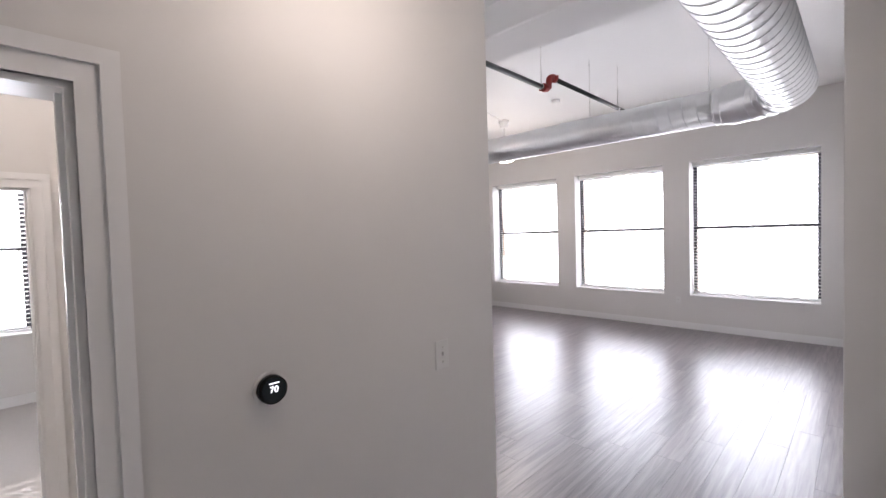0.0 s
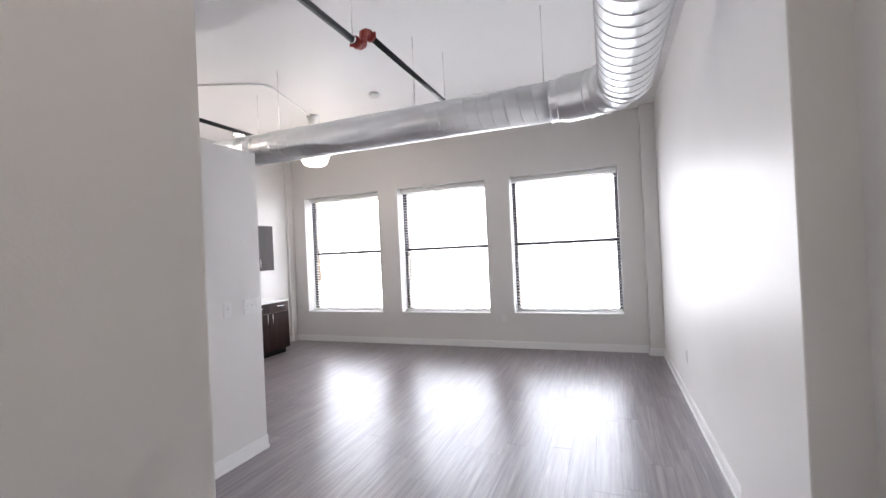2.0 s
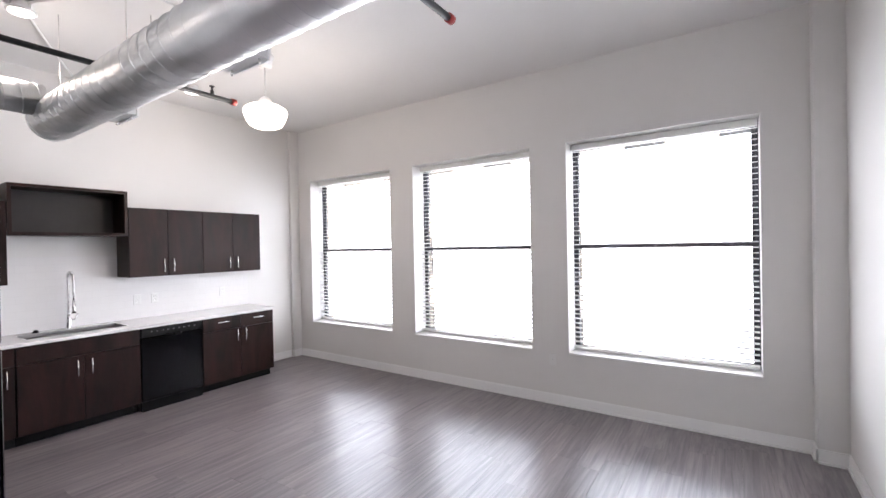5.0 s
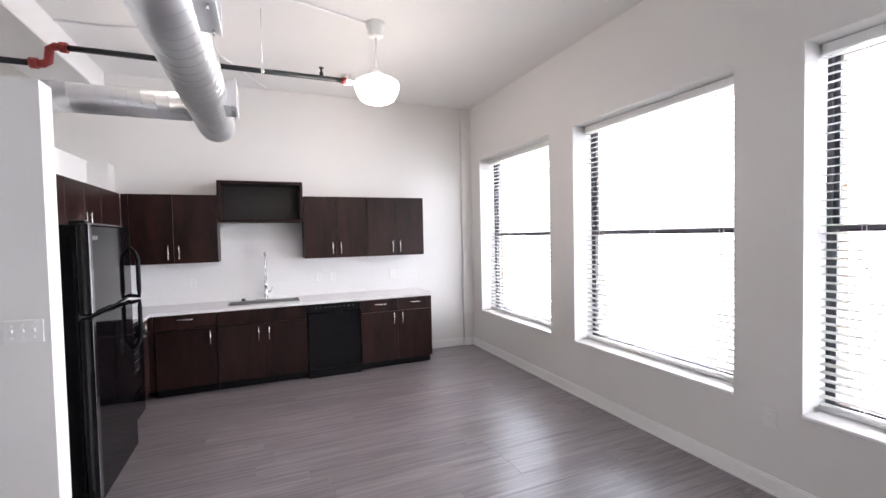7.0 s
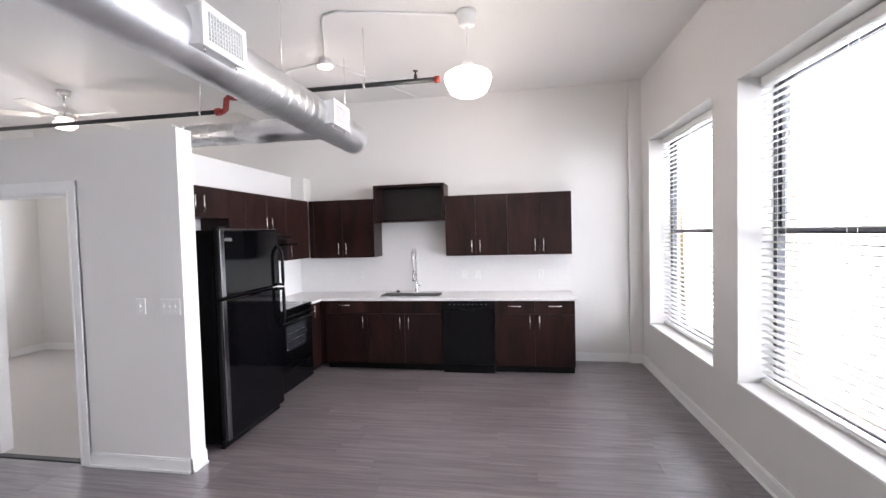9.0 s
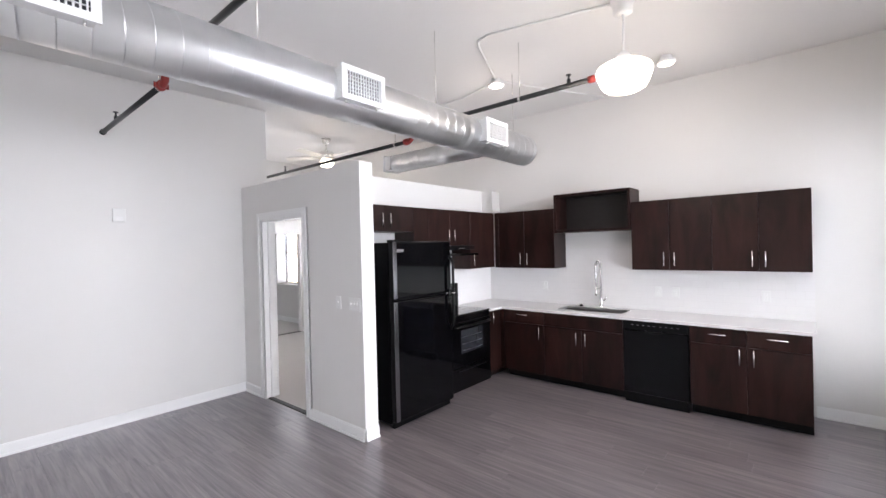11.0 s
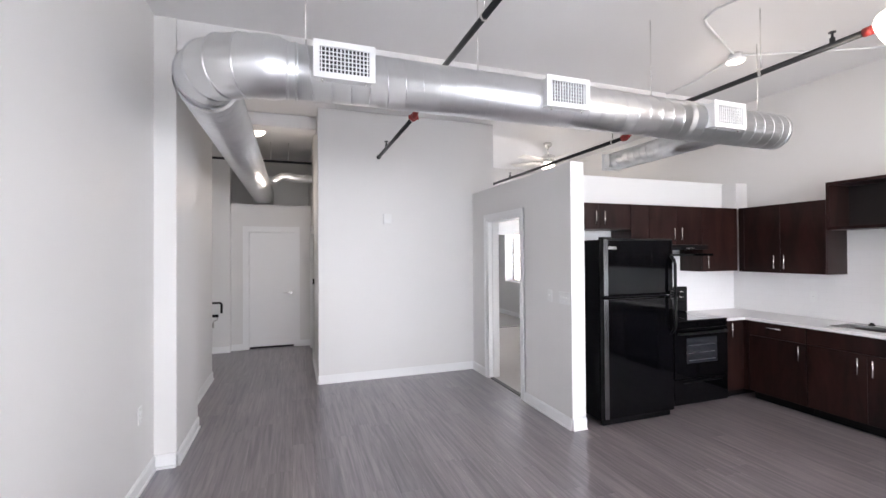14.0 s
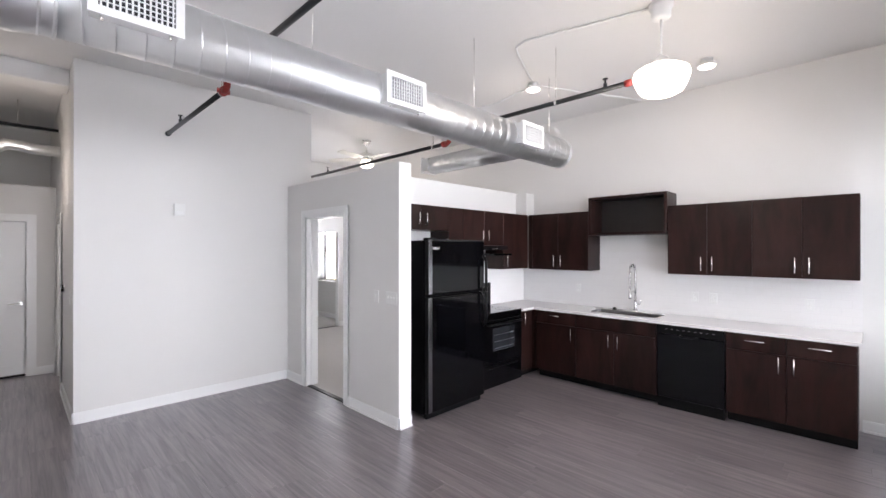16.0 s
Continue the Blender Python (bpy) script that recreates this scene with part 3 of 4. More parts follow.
part("reducer", T([(NX - 0.37, DY, NZ + 0.01), (NX - 0.42, DY, NZ + 0.01), (0.05, DY, DZ), (0.0, DY, DZ)], [NR + 0.004, NR + 0.004, DR + 0.004, DR + 0.004], 40, caps=False), M["galvsmooth"], duct, "tapered galvanised reducer")
part("collar", T([(NX, 0.68, NZ), (NX, 0.62, NZ)], NR + 0.006, 40, caps=False), M["galvsmooth"], duct)
for x in (0.055, 0.005):
    part("collar", T([(x - 0.010, DY, DZ), (x - 0.004, DY, DZ), (x + 0.004, DY, DZ), (x + 0.010, DY, DZ)], [DR - 0.003, DR + 0.010, DR + 0.010, DR - 0.003], 40, caps=False), M["galvsmooth"], duct)
part("end_cap", T([(-4.175, DY, DZ), (-4.21, DY, DZ), (-4.212, DY, DZ)], [DR + 0.004, DR + 0.004, 0.02], 40), M["galvsmooth"], duct)
part("collar", T([(-3.02, DY, DZ), (-3.08, DY, DZ)], DR + 0.004, 40, caps=False), M["galvsmooth"], duct)
# branch over the bedroom with a square boot
spiral_duct("branch_duct", "", (BRX, DY - 0.1, BRZ), (BRX, -0.88, BRZ), BRR, duct, 0.1, seg=32)
bm = bmesh.new()
box(bm, BRX - 0.125, -0.97, BRZ - 0.09, BRX + 0.125, -0.86, BRZ + 0.09)
box(bm, BRX - 0.145, -0.985, BRZ - 0.11, BRX + 0.145, -0.97, BRZ + 0.11)
part("boot", bm, M["galvsmooth"], duct, "square galvanised boot")
# hall branch and drop collar
part("hall_branch", T([(NX - 0.1, -3.75, 2.88), (0.30, -3.75, 2.88), (0.20, -3.75, 2.95), (0.06, -3.75, 2.95), (0.0, -3.75, 2.93), (-0.30, -3.75, 2.93)], 0.065, 24), M["galvsmooth"], duct, "small galvanised branch with elbows")
bm = bmesh.new()
tube(bm, [(NX, -4.70, NZ), (NX, -4.84, NZ - 0.04), (NX, -4.90, NZ - 0.12), (NX, -4.90, 2.553)], [NR, NR, NR * 0.95, NR * 0.9], 36)
part("elbow", bm, M["galvsmooth"], duct, "galvanised elbow into the closet top")
part("collar", T([(NX, -4.90, 2.553), (NX, -4.90, 2.60)], NR + 0.03, 36), M["galvsmooth"], duct)
# strap hangers
for x in (-4.0, -2.75, -1.2, -0.05):
    part("hanger", T([(x, DY, DZ + DR), (x, DY, CEIL)], 0.004, 8), M["nickel"], duct)


def supply_vent(x0):
    v = thing("supply_vent", "white louvred supply grille boxed onto the duct side", "air vent", "supply grilles on the duct")
    w, h, y1, z0 = 0.352, 0.216, VY, VZ0
    bm = bmesh.new()
    box(bm, x0 + 0.012, DY + 0.07, z0 + 0.012, x0 + w - 0.012, y1 - 0.012, z0 + h - 0.012)
    part("boot", bm, M["ventwhite"], v)
    bm = bmesh.new()
    for q in ((0, 0, w, 0.035), (0, h - 0.035, w, h), (0, 0.035, 0.035, h - 0.035), (w - 0.035, 0.035, w, h - 0.035)):
        box(bm, x0 + q[0], y1 - 0.012, z0 + q[1], x0 + q[2], y1 + 0.004, z0 + q[3])
    part("frame", bm, M["ventwhite"], v)
    # dark sheet stands in for the shaded hollow behind the slats
    part("shade_sheet", B(x0 + 0.035, y1 - 0.0115, z0 + 0.035, x0 + w - 0.035, y1 - 0.011, z0 + h - 0.035), M["ventdark"], v)
    n = 13
    for k in range(n):
        x = x0 + 0.045 + (w - 0.09) * k / (n - 1)
        part("slat", B(x - 0.0035, y1 - 0.010, z0 + 0.036, x + 0.0035, y1 - 0.001, z0 + h - 0.036), M["ventwhite"], v)
    for k in range(5):
        z = z0 + 0.060 + (h - 0.12) * k / 4
        part("crossbar", B(x0 + 0.036, y1 - 0.0108, z - 0.002, x0 + w - 0.036, y1 - 0.004, z + 0.002), M["ventwhite"], v)
    for dx in (0.05, w - 0.05):
        part("screw", T([(x0 + dx, y1 - 0.03, z0 + 0.013), (x0 + dx, y1 - 0.03, z0 - 0.014)], 0.006, 10), M["nickel"], v)


for x in VENTS:
    supply_vent(x)


# sprinkler pipes
def sprinkler_line(x, y_south, y_north, zl, zu, heads, k=0.0):
    s = thing("sprinkler_pipe", "black iron sprinkler pipe with red grooved couplings", "sprinkler pipe", "sprinkler pipes")
    part("pipe", T([(x, k + 0.10, zu), (x, y_north, zu)], 0.021, 16), M["pipe"], s)
    part("pipe", T([(x, y_south, zl), (x, k - 0.10, zl)], 0.021, 16), M["pipe"], s)
    bm = bmesh.new()
    tube(bm, [(x, k + 0.10, zu), (x, k + 0.035, zu), (x, k + 0.005, zu - 0.02), (x, k - 0.005, zl + 0.02), (x, k - 0.035, zl), (x, k - 0.10, zl)], 0.027, 16)
    part("offset_fitting", bm, M["red"], s)
    for y, z in ((k + 0.085, zu), (k - 0.085, zl)):
        c = part("coupling", T([(x, y - 0.022, z), (x, y + 0.022, z)], 0.036, 16), M["red"], s)
        for sx in (-1, 1):
            part("bolt", T([(x + sx * 0.042, y, z - 0.018), (x + sx * 0.042, y, z + 0.018)], 0.008, 8), M["red"], c)
    part("end_cap", T([(x, y_north - 0.01, zu), (x, y_north + 0.035, zu)], 0.029, 14), M["red"], s)
    part("end_cap", T([(x, y_south - 0.03, zl), (x, y_south + 0.01, zl)], 0.028, 14), M["pipe"], s)
    for y, z in heads:
        bm = bmesh.new()
        tube(bm, [(x, y, z), (x, y, z + 0.05)], 0.016, 10)
        tube(bm, [(x, y, z + 0.05), (x, y, z + 0.085)], 0.008, 8)
        tube(bm, [(x, y, z + 0.085), (x, y, z + 0.090)], 0.022, 12)
        part("sprinkler_head", bm, M["pipe"], s)
    for y, z in ((0.9 + 0.5, zu), (-0.25, zl)):
        bm = bmesh.new()
        tube(bm, [(x, y, z + 0.024), (x, y, CEIL)], 0.004, 8)
        tube(bm, [(x, y - 0.012, z), (x, y + 0.012, z)], 0.026, 14)
        part("hanger", bm, M["nickel"], s)


sprinkler_line(-3.43, -3.33, 2.05, 2.935, 3.065, ((1.87, 3.065), (-2.7, 2.935)), 0.02)
sprinkler_line(-1.06, -1.95, 2.05, 2.97, 3.09, ((1.87, 3.09), (-1.47, 2.97)), -0.12)


# lamps
def pendant(x, y, watts, z0=2.874):
    p = thing("pendant_lamp", "lit opal glass schoolhouse pendant on a pale stem", "pendant lamp", "schoolhouse pendants")
    part("canopy", lathe(bmesh.new(), [(0, CEIL - z0), (0.085, CEIL - z0), (0.085, CEIL - z0 - 0.035), (0.072, CEIL - z0 - 0.05), (0.068, CEIL - z0 - 0.11), (0.03, CEIL - z0 - 0.125), (0, CEIL - z0 - 0.125)], (x, y, z0), 32), M["ventwhite"], p)
    part("stem", T([(x, y, z0 + 0.26), (x, y, CEIL - 0.12)], 0.009, 12), M["ventwhite"], p)
    part("holder", lathe(bmesh.new(), [(0, 0.30), (0.022, 0.30), (0.05, 0.275), (0.062, 0.25), (0.062, 0.225), (0, 0.225)], (x, y, z0), 32), M["ventwhite"], p)
    part("shade", lathe(bmesh.new(), [(0.058, 0.232), (0.085, 0.222), (0.150, 0.205), (0.192, 0.178), (0.200, 0.15), (0.195, 0.125), (0.172, 0.065), (0.150, 0.030), (0.115, 0.010), (0.06, 0.0), (0, -0.002)], (x, y, z0), 48), M["globe"], p)
    point_light("pendant_light", (x, y, z0 - 0.22), watts, 0.16, LAMP)


pendant(-3.355, 2.34, LAMP_W)


def disc_light(x, y, watts, CEIL=CEIL):
    p = thing("ceiling_light", "lit flat round surface light on the ceiling", "ceiling light", "surface disc lights")
    part("housing", lathe(bmesh.new(), [(0, 0), (0.055, 0), (0.055, -0.03), (0.088, -0.055), (0.09, -0.07), (0.078, -0.072), (0, -0.070)], (x, y, CEIL), 32), M["ventwhite"], p)
    part("lens", lathe(bmesh.new(), [(0, -0.0725), (0.074, -0.0725), (0.07, -0.078), (0, -0.080)], (x, y, CEIL), 32), M["led"], p)
    if watts:
        point_light("disc_bulb", (x, y, CEIL - 0.5), watts, 0.07, LAMP)


disc_light(-4.01, 0.775, LAMP_W * 0.2)
disc_light(-1.35, -3.6, LAMP_W * 1.1)
disc_light(-4.695, 2.327, LAMP_W * 0.16)
cd = thing("conduit", "thin white painted electrical conduit along the ceiling", "conduit")
part("conduit_run", T([(-3.355, 2.26, CEIL - 0.012), (-3.10, 1.29, CEIL - 0.012), (-3.14, 1.16, CEIL - 0.012), (-3.24, 1.10, CEIL - 0.012), (-3.95, 0.80, CEIL - 0.012)], 0.010, 10), M["ventwhite"], cd)
part("conduit_run", T([(-4.08, 0.80, CEIL - 0.012), (-4.9, 1.20, CEIL - 0.012), (-5.38, 1.45, CEIL - 0.012)], 0.010, 10), M["ventwhite"], cd)
part("conduit_run", T([(-4.05, 0.71, CEIL - 0.012), (-4.2, 0.15, CEIL - 0.012), (-4.2, -0.21, CEIL - 0.012)], 0.010, 10), M["ventwhite"], cd)
# hall lamp
hl = thing("hall_lamp", "lit small opal lamp close under the hall ceiling", "ceiling light")
HX, HY = 0.50, -2.85
part("canopy", lathe(bmesh.new(), [(0, 0), (0.07, 0), (0.065, -0.05), (0, -0.055)], (HX, HY, CEIL), 28), M["ventwhite"], hl)
part("shade", lathe(bmesh.new(), [(0.05, 0.17), (0.10, 0.155), (0.125, 0.12), (0.09, 0.04), (0.05, 0.008), (0, 0)], (HX, HY, 3.35), 36), M["globe"], hl)
point_light("hall_bulb", (HX - 0.26, HY, 2.5), HALL_W, 0.12, LAMP)
# ceiling fan over the bedroom
fan = thing("ceiling_fan", "pale five-bladed ceiling fan with a small lit lamp", "ceiling fan")
FX, FY = -4.16, -2.68
part("canopy", lathe(bmesh.new(), [(0, 0), (0.075, 0), (0.06, -0.06), (0.02, -0.08), (0, -0.08)], (FX, FY, CEIL), 24), M["nickel"], fan)
part("downrod", T([(FX, FY, CEIL - 0.22), (FX, FY, CEIL - 0.07)], 0.012, 12), M["nickel"], fan)
part("motor", lathe(bmesh.new(), [(0, 0.10), (0.05, 0.10), (0.12, 0.07), (0.135, 0.03), (0.12, -0.03), (0.07, -0.06), (0, -0.06)], (FX, FY, CEIL - 0.30), 32), M["nickel"], fan)
part("light_kit", lathe(bmesh.new(), [(0.06, 0.0), (0.11, -0.02), (0.12, -0.06), (0.08, -0.10), (0, -0.115)], (FX, FY, CEIL - 0.36), 28), M["globe"], fan)
point_light("fan_bulb", (FX, FY, CEIL - 0.56), LAMP_W * 0.6, 0.08, LAMP)
for k in range(5):
    a = 2 * math.pi * k / 5 + 0.3
    bm = box(bmesh.new(), 0.22, -0.065, -0.004, 0.68, 0.065, 0.004, 0.003)
    box(bm, 0.10, -0.018, -0.006, 0.25, 0.018, 0.006)
    bl = part("blade", bm, M["fanblade"], fan)
    bl.matrix_basis = Matrix.Translation((FX, FY, CEIL - 0.31)) @ Matrix.Rotation(a, 4, "Z") @ Matrix.Rotation(radians(10), 4, "X")
# smoke detector on the ceiling over the living room
sd = thing("smoke_detector", "round white smoke detector on the ceiling", "smoke detector")
part("body", lathe(bmesh.new(), [(0, 0), (0.06, 0), (0.06, -0.02), (0.045, -0.035), (0, -0.037)], (-2.2, 2.02, CEIL), 28), M["plate"], sd)


# kitchen
FX0 = -4.842   # front of the base cabinets on the west wall
UX0 = -5.132   # front of the wall cabinets on the west wall
CT = 0.925


def bar_handle(parent, a, b, n):
    """A straight bar pull on two posts; n points out of the door."""
    a, b, n = Vector(a), Vector(b), Vector(n)
    d = (b - a).normalized()
    bm = bmesh.new()
    tube(bm, [a + n * 0.030, b + n * 0.030], 0.0065, 10)
    for p in (a + d * 0.022, b - d * 0.022):
        tube(bm, [p, p + n * 0.030], 0.005, 8)
    part("handle", bm, M["nickel"], parent, "brushed bar handle")


def front(parent, nm, axis, face, n, u0, u1, z0, z1, handle=None, label=""):
    """A slab door or drawer front 19 mm thick; handle: ('v', u, z) or ('h', u, z) centre."""
    q = sorted((face, face - n * 0.019))
    g = 0.0018
    b = B(q[0], u0 + g, z0 + g, q[1], u1 - g, z1 - g, bevel=0.0015) if axis == "x" else B(u0 + g, q[0], z0 + g, u1 - g, q[1], z1 - g, bevel=0.0015)
    d = part(nm, b, M["cabinet"], parent, label)
    if handle:
        k, u, z = handle
        L = 0.075
        if axis == "x":
            a, c, nn = ((face, u, z - L), (face, u, z + L), (n, 0, 0)) if k == "v" else ((face, u - L, z), (face, u + L, z), (n, 0, 0))
        else:
            a, c, nn = ((u, face, z - L), (u, face, z + L), (0, n, 0)) if k == "v" else ((u - L, face, z), (u + L, face, z), (0, n, 0))
        bar_handle(d, a, c, nn)
    return d


def carcass(parent, x0, y0, z0, x1, y1, z1):
    return part("body", B(x0, y0, z0, x1, y1, z1, bevel=0.001), M["cabinet"], parent)


BASE = "dark espresso base cabinet with flat fronts and bar handles"
WALLC = "dark espresso wall cabinet with two flat doors"
TOE, BT = 0.10, CT - 0.03


def base_unit(y0, y1, fronts, label):
    c = thing("base_cabinet", label, "cabinet", "kitchen base cabinets")
    carcass(c, WX + 0.005, y0 + 0.001, TOE, FX0 - 0.020, y1 - 0.001, BT)
    # toe kick in flat black: the recess shadow is put into its colour
    part("toe_kick", B(WX + 0.01, y0 + 0.001, 0.001, FX0 - 0.10, y1 - 0.001, TOE - 0.0005), M["blackmat"], c)
    for nm, a, b, z0, z1, h in fronts:
        front(c, nm, "x", FX0, 1, a, b, z0, z1, h)
    return c


DZ0 = BT - 0.165
base_unit(0.27, 0.855, (("drawer_front", 0.28, 0.85, DZ0, BT - 0.006, ("h", 0.56, BT - 0.055)), ("door", 0.28, 0.85, TOE + 0.005, DZ0, ("v", 0.795, 0.625))), BASE)
base_unit(0.855, 1.81, (("false_front", 0.86, 1.805, DZ0, BT - 0.006, None), ("door", 0.86, 1.333, TOE + 0.005, DZ0, ("v", 1.278, 0.615)), ("door", 1.333, 1.805, TOE + 0.005, DZ0, ("v", 1.388, 0.615))),
          "dark espresso sink base cabinet with two flat doors")
base_unit(2.447, 3.39, (("drawer_front", 2.452, 2.922, DZ0, BT - 0.006, ("h", 2.687, BT - 0.065)), ("drawer_front", 2.922, 3.385, DZ0, BT - 0.006, ("h", 3.153, BT - 0.065)),
                       ("door", 2.452, 2.922, TOE + 0.005, DZ0, ("v", 2.867, 0.64)), ("door", 2.922, 3.385, TOE + 0.005, DZ0, ("v", 2.977, 0.64))), BASE)
CF = 0.225   # front of the corner cabinet, beside the range
corner = thing("corner_cabinet", "dark espresso corner base cabinet beside the range", "cabinet", "kitchen base cabinets")
carcass(corner, WX + 0.005, KS + 0.005, TOE, -4.568, CF - 0.021, BT)
# black here too, for the shadow under the corner cabinet
part("toe_kick", B(WX + 0.01, KS + 0.01, 0.001, -4.568, CF - 0.10, TOE - 0.0005), M["blackmat"], corner)
part("filler", B(WX + 0.02, CF - 0.0205, TOE, FX0 - 0.001, 0.268, BT), M["cabinet"], corner)
front(corner, "door", "y", CF, 1, FX0 + 0.01, -4.568, TOE + 0.005, BT - 0.006, ("v", -4.62, 0.79))

# worktop with a cut-out for the sink
SX0, SX1, SY0, SY1 = -5.33, -4.985, 0.955, 1.755
wt = thing("worktop", "white quartz worktop in an L shape", "worktop")
bm = bmesh.new()
X0, X1, ZT0 = WX + 0.002, FX0 + 0.018, BT + 0.0005
for q in ((X0, 0.25, SX0, 3.415), (SX1, 0.25, X1, 3.415), (SX0, 0.25, SX1, SY0), (SX0, SY1, SX1, 3.415)):
    box(bm, q[0], q[1], ZT0, q[2], q[3], CT)
box(bm, X0, KS + 0.002, ZT0, -4.566, 0.25, CT)
bmesh.ops.remove_doubles(bm, verts=bm.verts, dist=1e-5)
part("slab", bm, M["quartz"], wt)
sink = thing("sink", "undermounted stainless steel kitchen sink in the worktop", "sink")
bm = bmesh.new()
for q in ((SX0 - 0.012, SY0 - 0.012, CT - 0.21, SX1 + 0.012, SY1 + 0.012, CT - 0.20), (SX0 - 0.012, SY0 - 0.012, CT - 0.20, SX0 + 0.004, SY1 + 0.012, ZT0 - 0.001), (SX1 - 0.004, SY0 - 0.012, CT - 0.20, SX1 + 0.012, SY1 + 0.012, ZT0 - 0.001),
          (SX0 + 0.004, SY0 - 0.012, CT - 0.20, SX1 - 0.004, SY0 + 0.004, ZT0 - 0.001), (SX0 + 0.004, SY1 - 0.004, CT - 0.20, SX1 - 0.004, SY1 + 0.012, ZT0 - 0.001)):
    box(bm, *q)
part("basin", bm, M["steel"], sink)
bm = bmesh.new()
for q in ((SX0, SY0, SX0 + 0.006, SY1), (SX1 - 0.006, SY0, SX1, SY1), (SX0 + 0.006, SY0, SX1 - 0.006, SY0 + 0.006), (SX0 + 0.006, SY1 - 0.006, SX1 - 0.006, SY1)):
    box(bm, q[0], q[1], ZT0, q[2], q[3], CT + 0.002)
part("rim", bm, M["steel"], sink)
part("drain", lathe(bmesh.new(), [(0, 0), (0.045, 0), (0.045, 0.006), (0.03, 0.003), (0, 0.003)], ((SX0 + SX1) / 2, 1.355, CT - 0.20), 24), M["chrome"], sink)
fau = thing("faucet", "tall chrome spring-neck kitchen faucet on the worktop", "faucet")
fx, fy = -5.40, 1.37
part("base", lathe(bmesh.new(), [(0, 0), (0.03, 0), (0.03, 0.008), (0.024, 0.014), (0.021, 0.10), (0.017, 0.14), (0, 0.14)], (fx, fy, CT), 24), M["chrome"], fau)
part("lever", T([(fx, fy, CT + 0.085), (fx, fy + 0.05, CT + 0.09), (fx + 0.01, fy + 0.075, CT + 0.15)], [0.012, 0.010, 0.006], 12), M["chrome"], fau)
arc = [(fx, fy, CT + 0.14), (fx, fy, CT + 0.40)] + [(fx + 0.085 - 0.085 * math.cos(math.pi * k / 10), fy, CT + 0.50 + 0.085 * math.sin(math.pi * k / 10)) for k in range(11)] + [(fx + 0.17, fy, CT + 0.40), (fx + 0.165, fy, CT + 0.27)]
part("hose", T(arc, 0.0095, 12), M["chrome"], fau)
bm = bmesh.new()
P = [Vector(p) for p in arc]
seglen = [(P[i + 1] - P[i]).length for i in range(len(P) - 1)]
total = sum(seglen) - 0.08
coil = []
N = 620
for k in range(N):
    s = total * k / (N - 1)
    i = 0
    while i < len(seglen) - 1 and s > seglen[i]:
        s -= seglen[i]
        i += 1
    c = P[i].lerp(P[i + 1], s / seglen[i])
    d = (P[i + 1] - P[i]).normalized()
    side = Vector((0, 1, 0))
    o = d.cross(side).normalized()
    t = 2 * math.pi * k / 12
    coil.append(c + (side * math.cos(t) + o * math.sin(t)) * 0.0145)
tube(bm, coil, 0.0028, 5)
part("spring", bm, M["chrome"], fau, "coiled chrome spring")
part("spray_head", T([(fx + 0.165, fy, CT + 0.30), (fx + 0.165, fy, CT + 0.20), (fx + 0.165, fy, CT + 0.17)], [0.014, 0.018, 0.021], 16), M["chrome"], fau)
part("docking_arm", T([(fx, fy, CT + 0.25), (fx + 0.165, fy, CT + 0.25)], 0.006, 10), M["chrome"], fau)
stp = thing("sink_button", "small dark round button on the worktop beside the faucet", "sink button")
part("body", lathe(bmesh.new(), [(0, 0), (0.028, 0), (0.028, 0.01), (0.018, 0.014), (0.016, 0.026), (0, 0.028)], (-5.39, 1.11, CT), 20), M["blackmat"], stp)

# dishwasher
dw = thing("dishwasher", "glossy black built-in dishwasher under the worktop", "dishwasher")
part("body", B(WX + 0.05, 1.817, 0.10, FX0 - 0.03, 2.438, BT - 0.004), M["blackmat"], dw)
part("door", B(FX0 - 0.029, 1.814, 0.115, FX0 + 0.006, 2.442, 0.79, bevel=0.006, seg=2), M["black"], dw)
cp = part("control_panel", B(FX0 - 0.029, 1.814, 0.794, FX0 + 0.010, 2.442, BT - 0.004, bevel=0.006, seg=2), M["blackmat"], dw)
bm = bmesh.new()
tube(bm, [(FX0 + 0.010, 2.04, 0.797), (FX0 + 0.022, 2.06, 0.783), (FX0 + 0.022, 2.19, 0.783), (FX0 + 0.010, 2.21, 0.797)], 0.008, 8)
part("handle", bm, M["blackmat"], cp)
for k in range(9):
    y = 1.90 + k * 0.055
    part("button", B(FX0 + 0.009, y, 0.845, FX0 + 0.0115, y + 0.022, 0.852), M["trimsteel"], cp)
part("toe_panel", B(FX0 - 0.06, 1.817, 0.004, FX0 - 0.012, 2.439, 0.108), M["blackmat"], dw)


# wall cabinets
def wall_unit_x(y0, y1, splits, z0, z1, hand, label=WALLC):
    c = thing("wall_cabinet", label, "cabinet", "kitchen wall cabinets")
    carcass(c, WX + 0.003, y0 + 0.001, z0, UX0 - 0.020, y1 - 0.001, z1)
    us = [y0, *splits, y1]
    for i, (a, b) in enumerate(zip(us, us[1:])):
        u = hand[i]
        front(c, "door", "x", UX0, 1, a, b, z0, z1, ("v", u, z0 + 0.125) if u is not None else None)


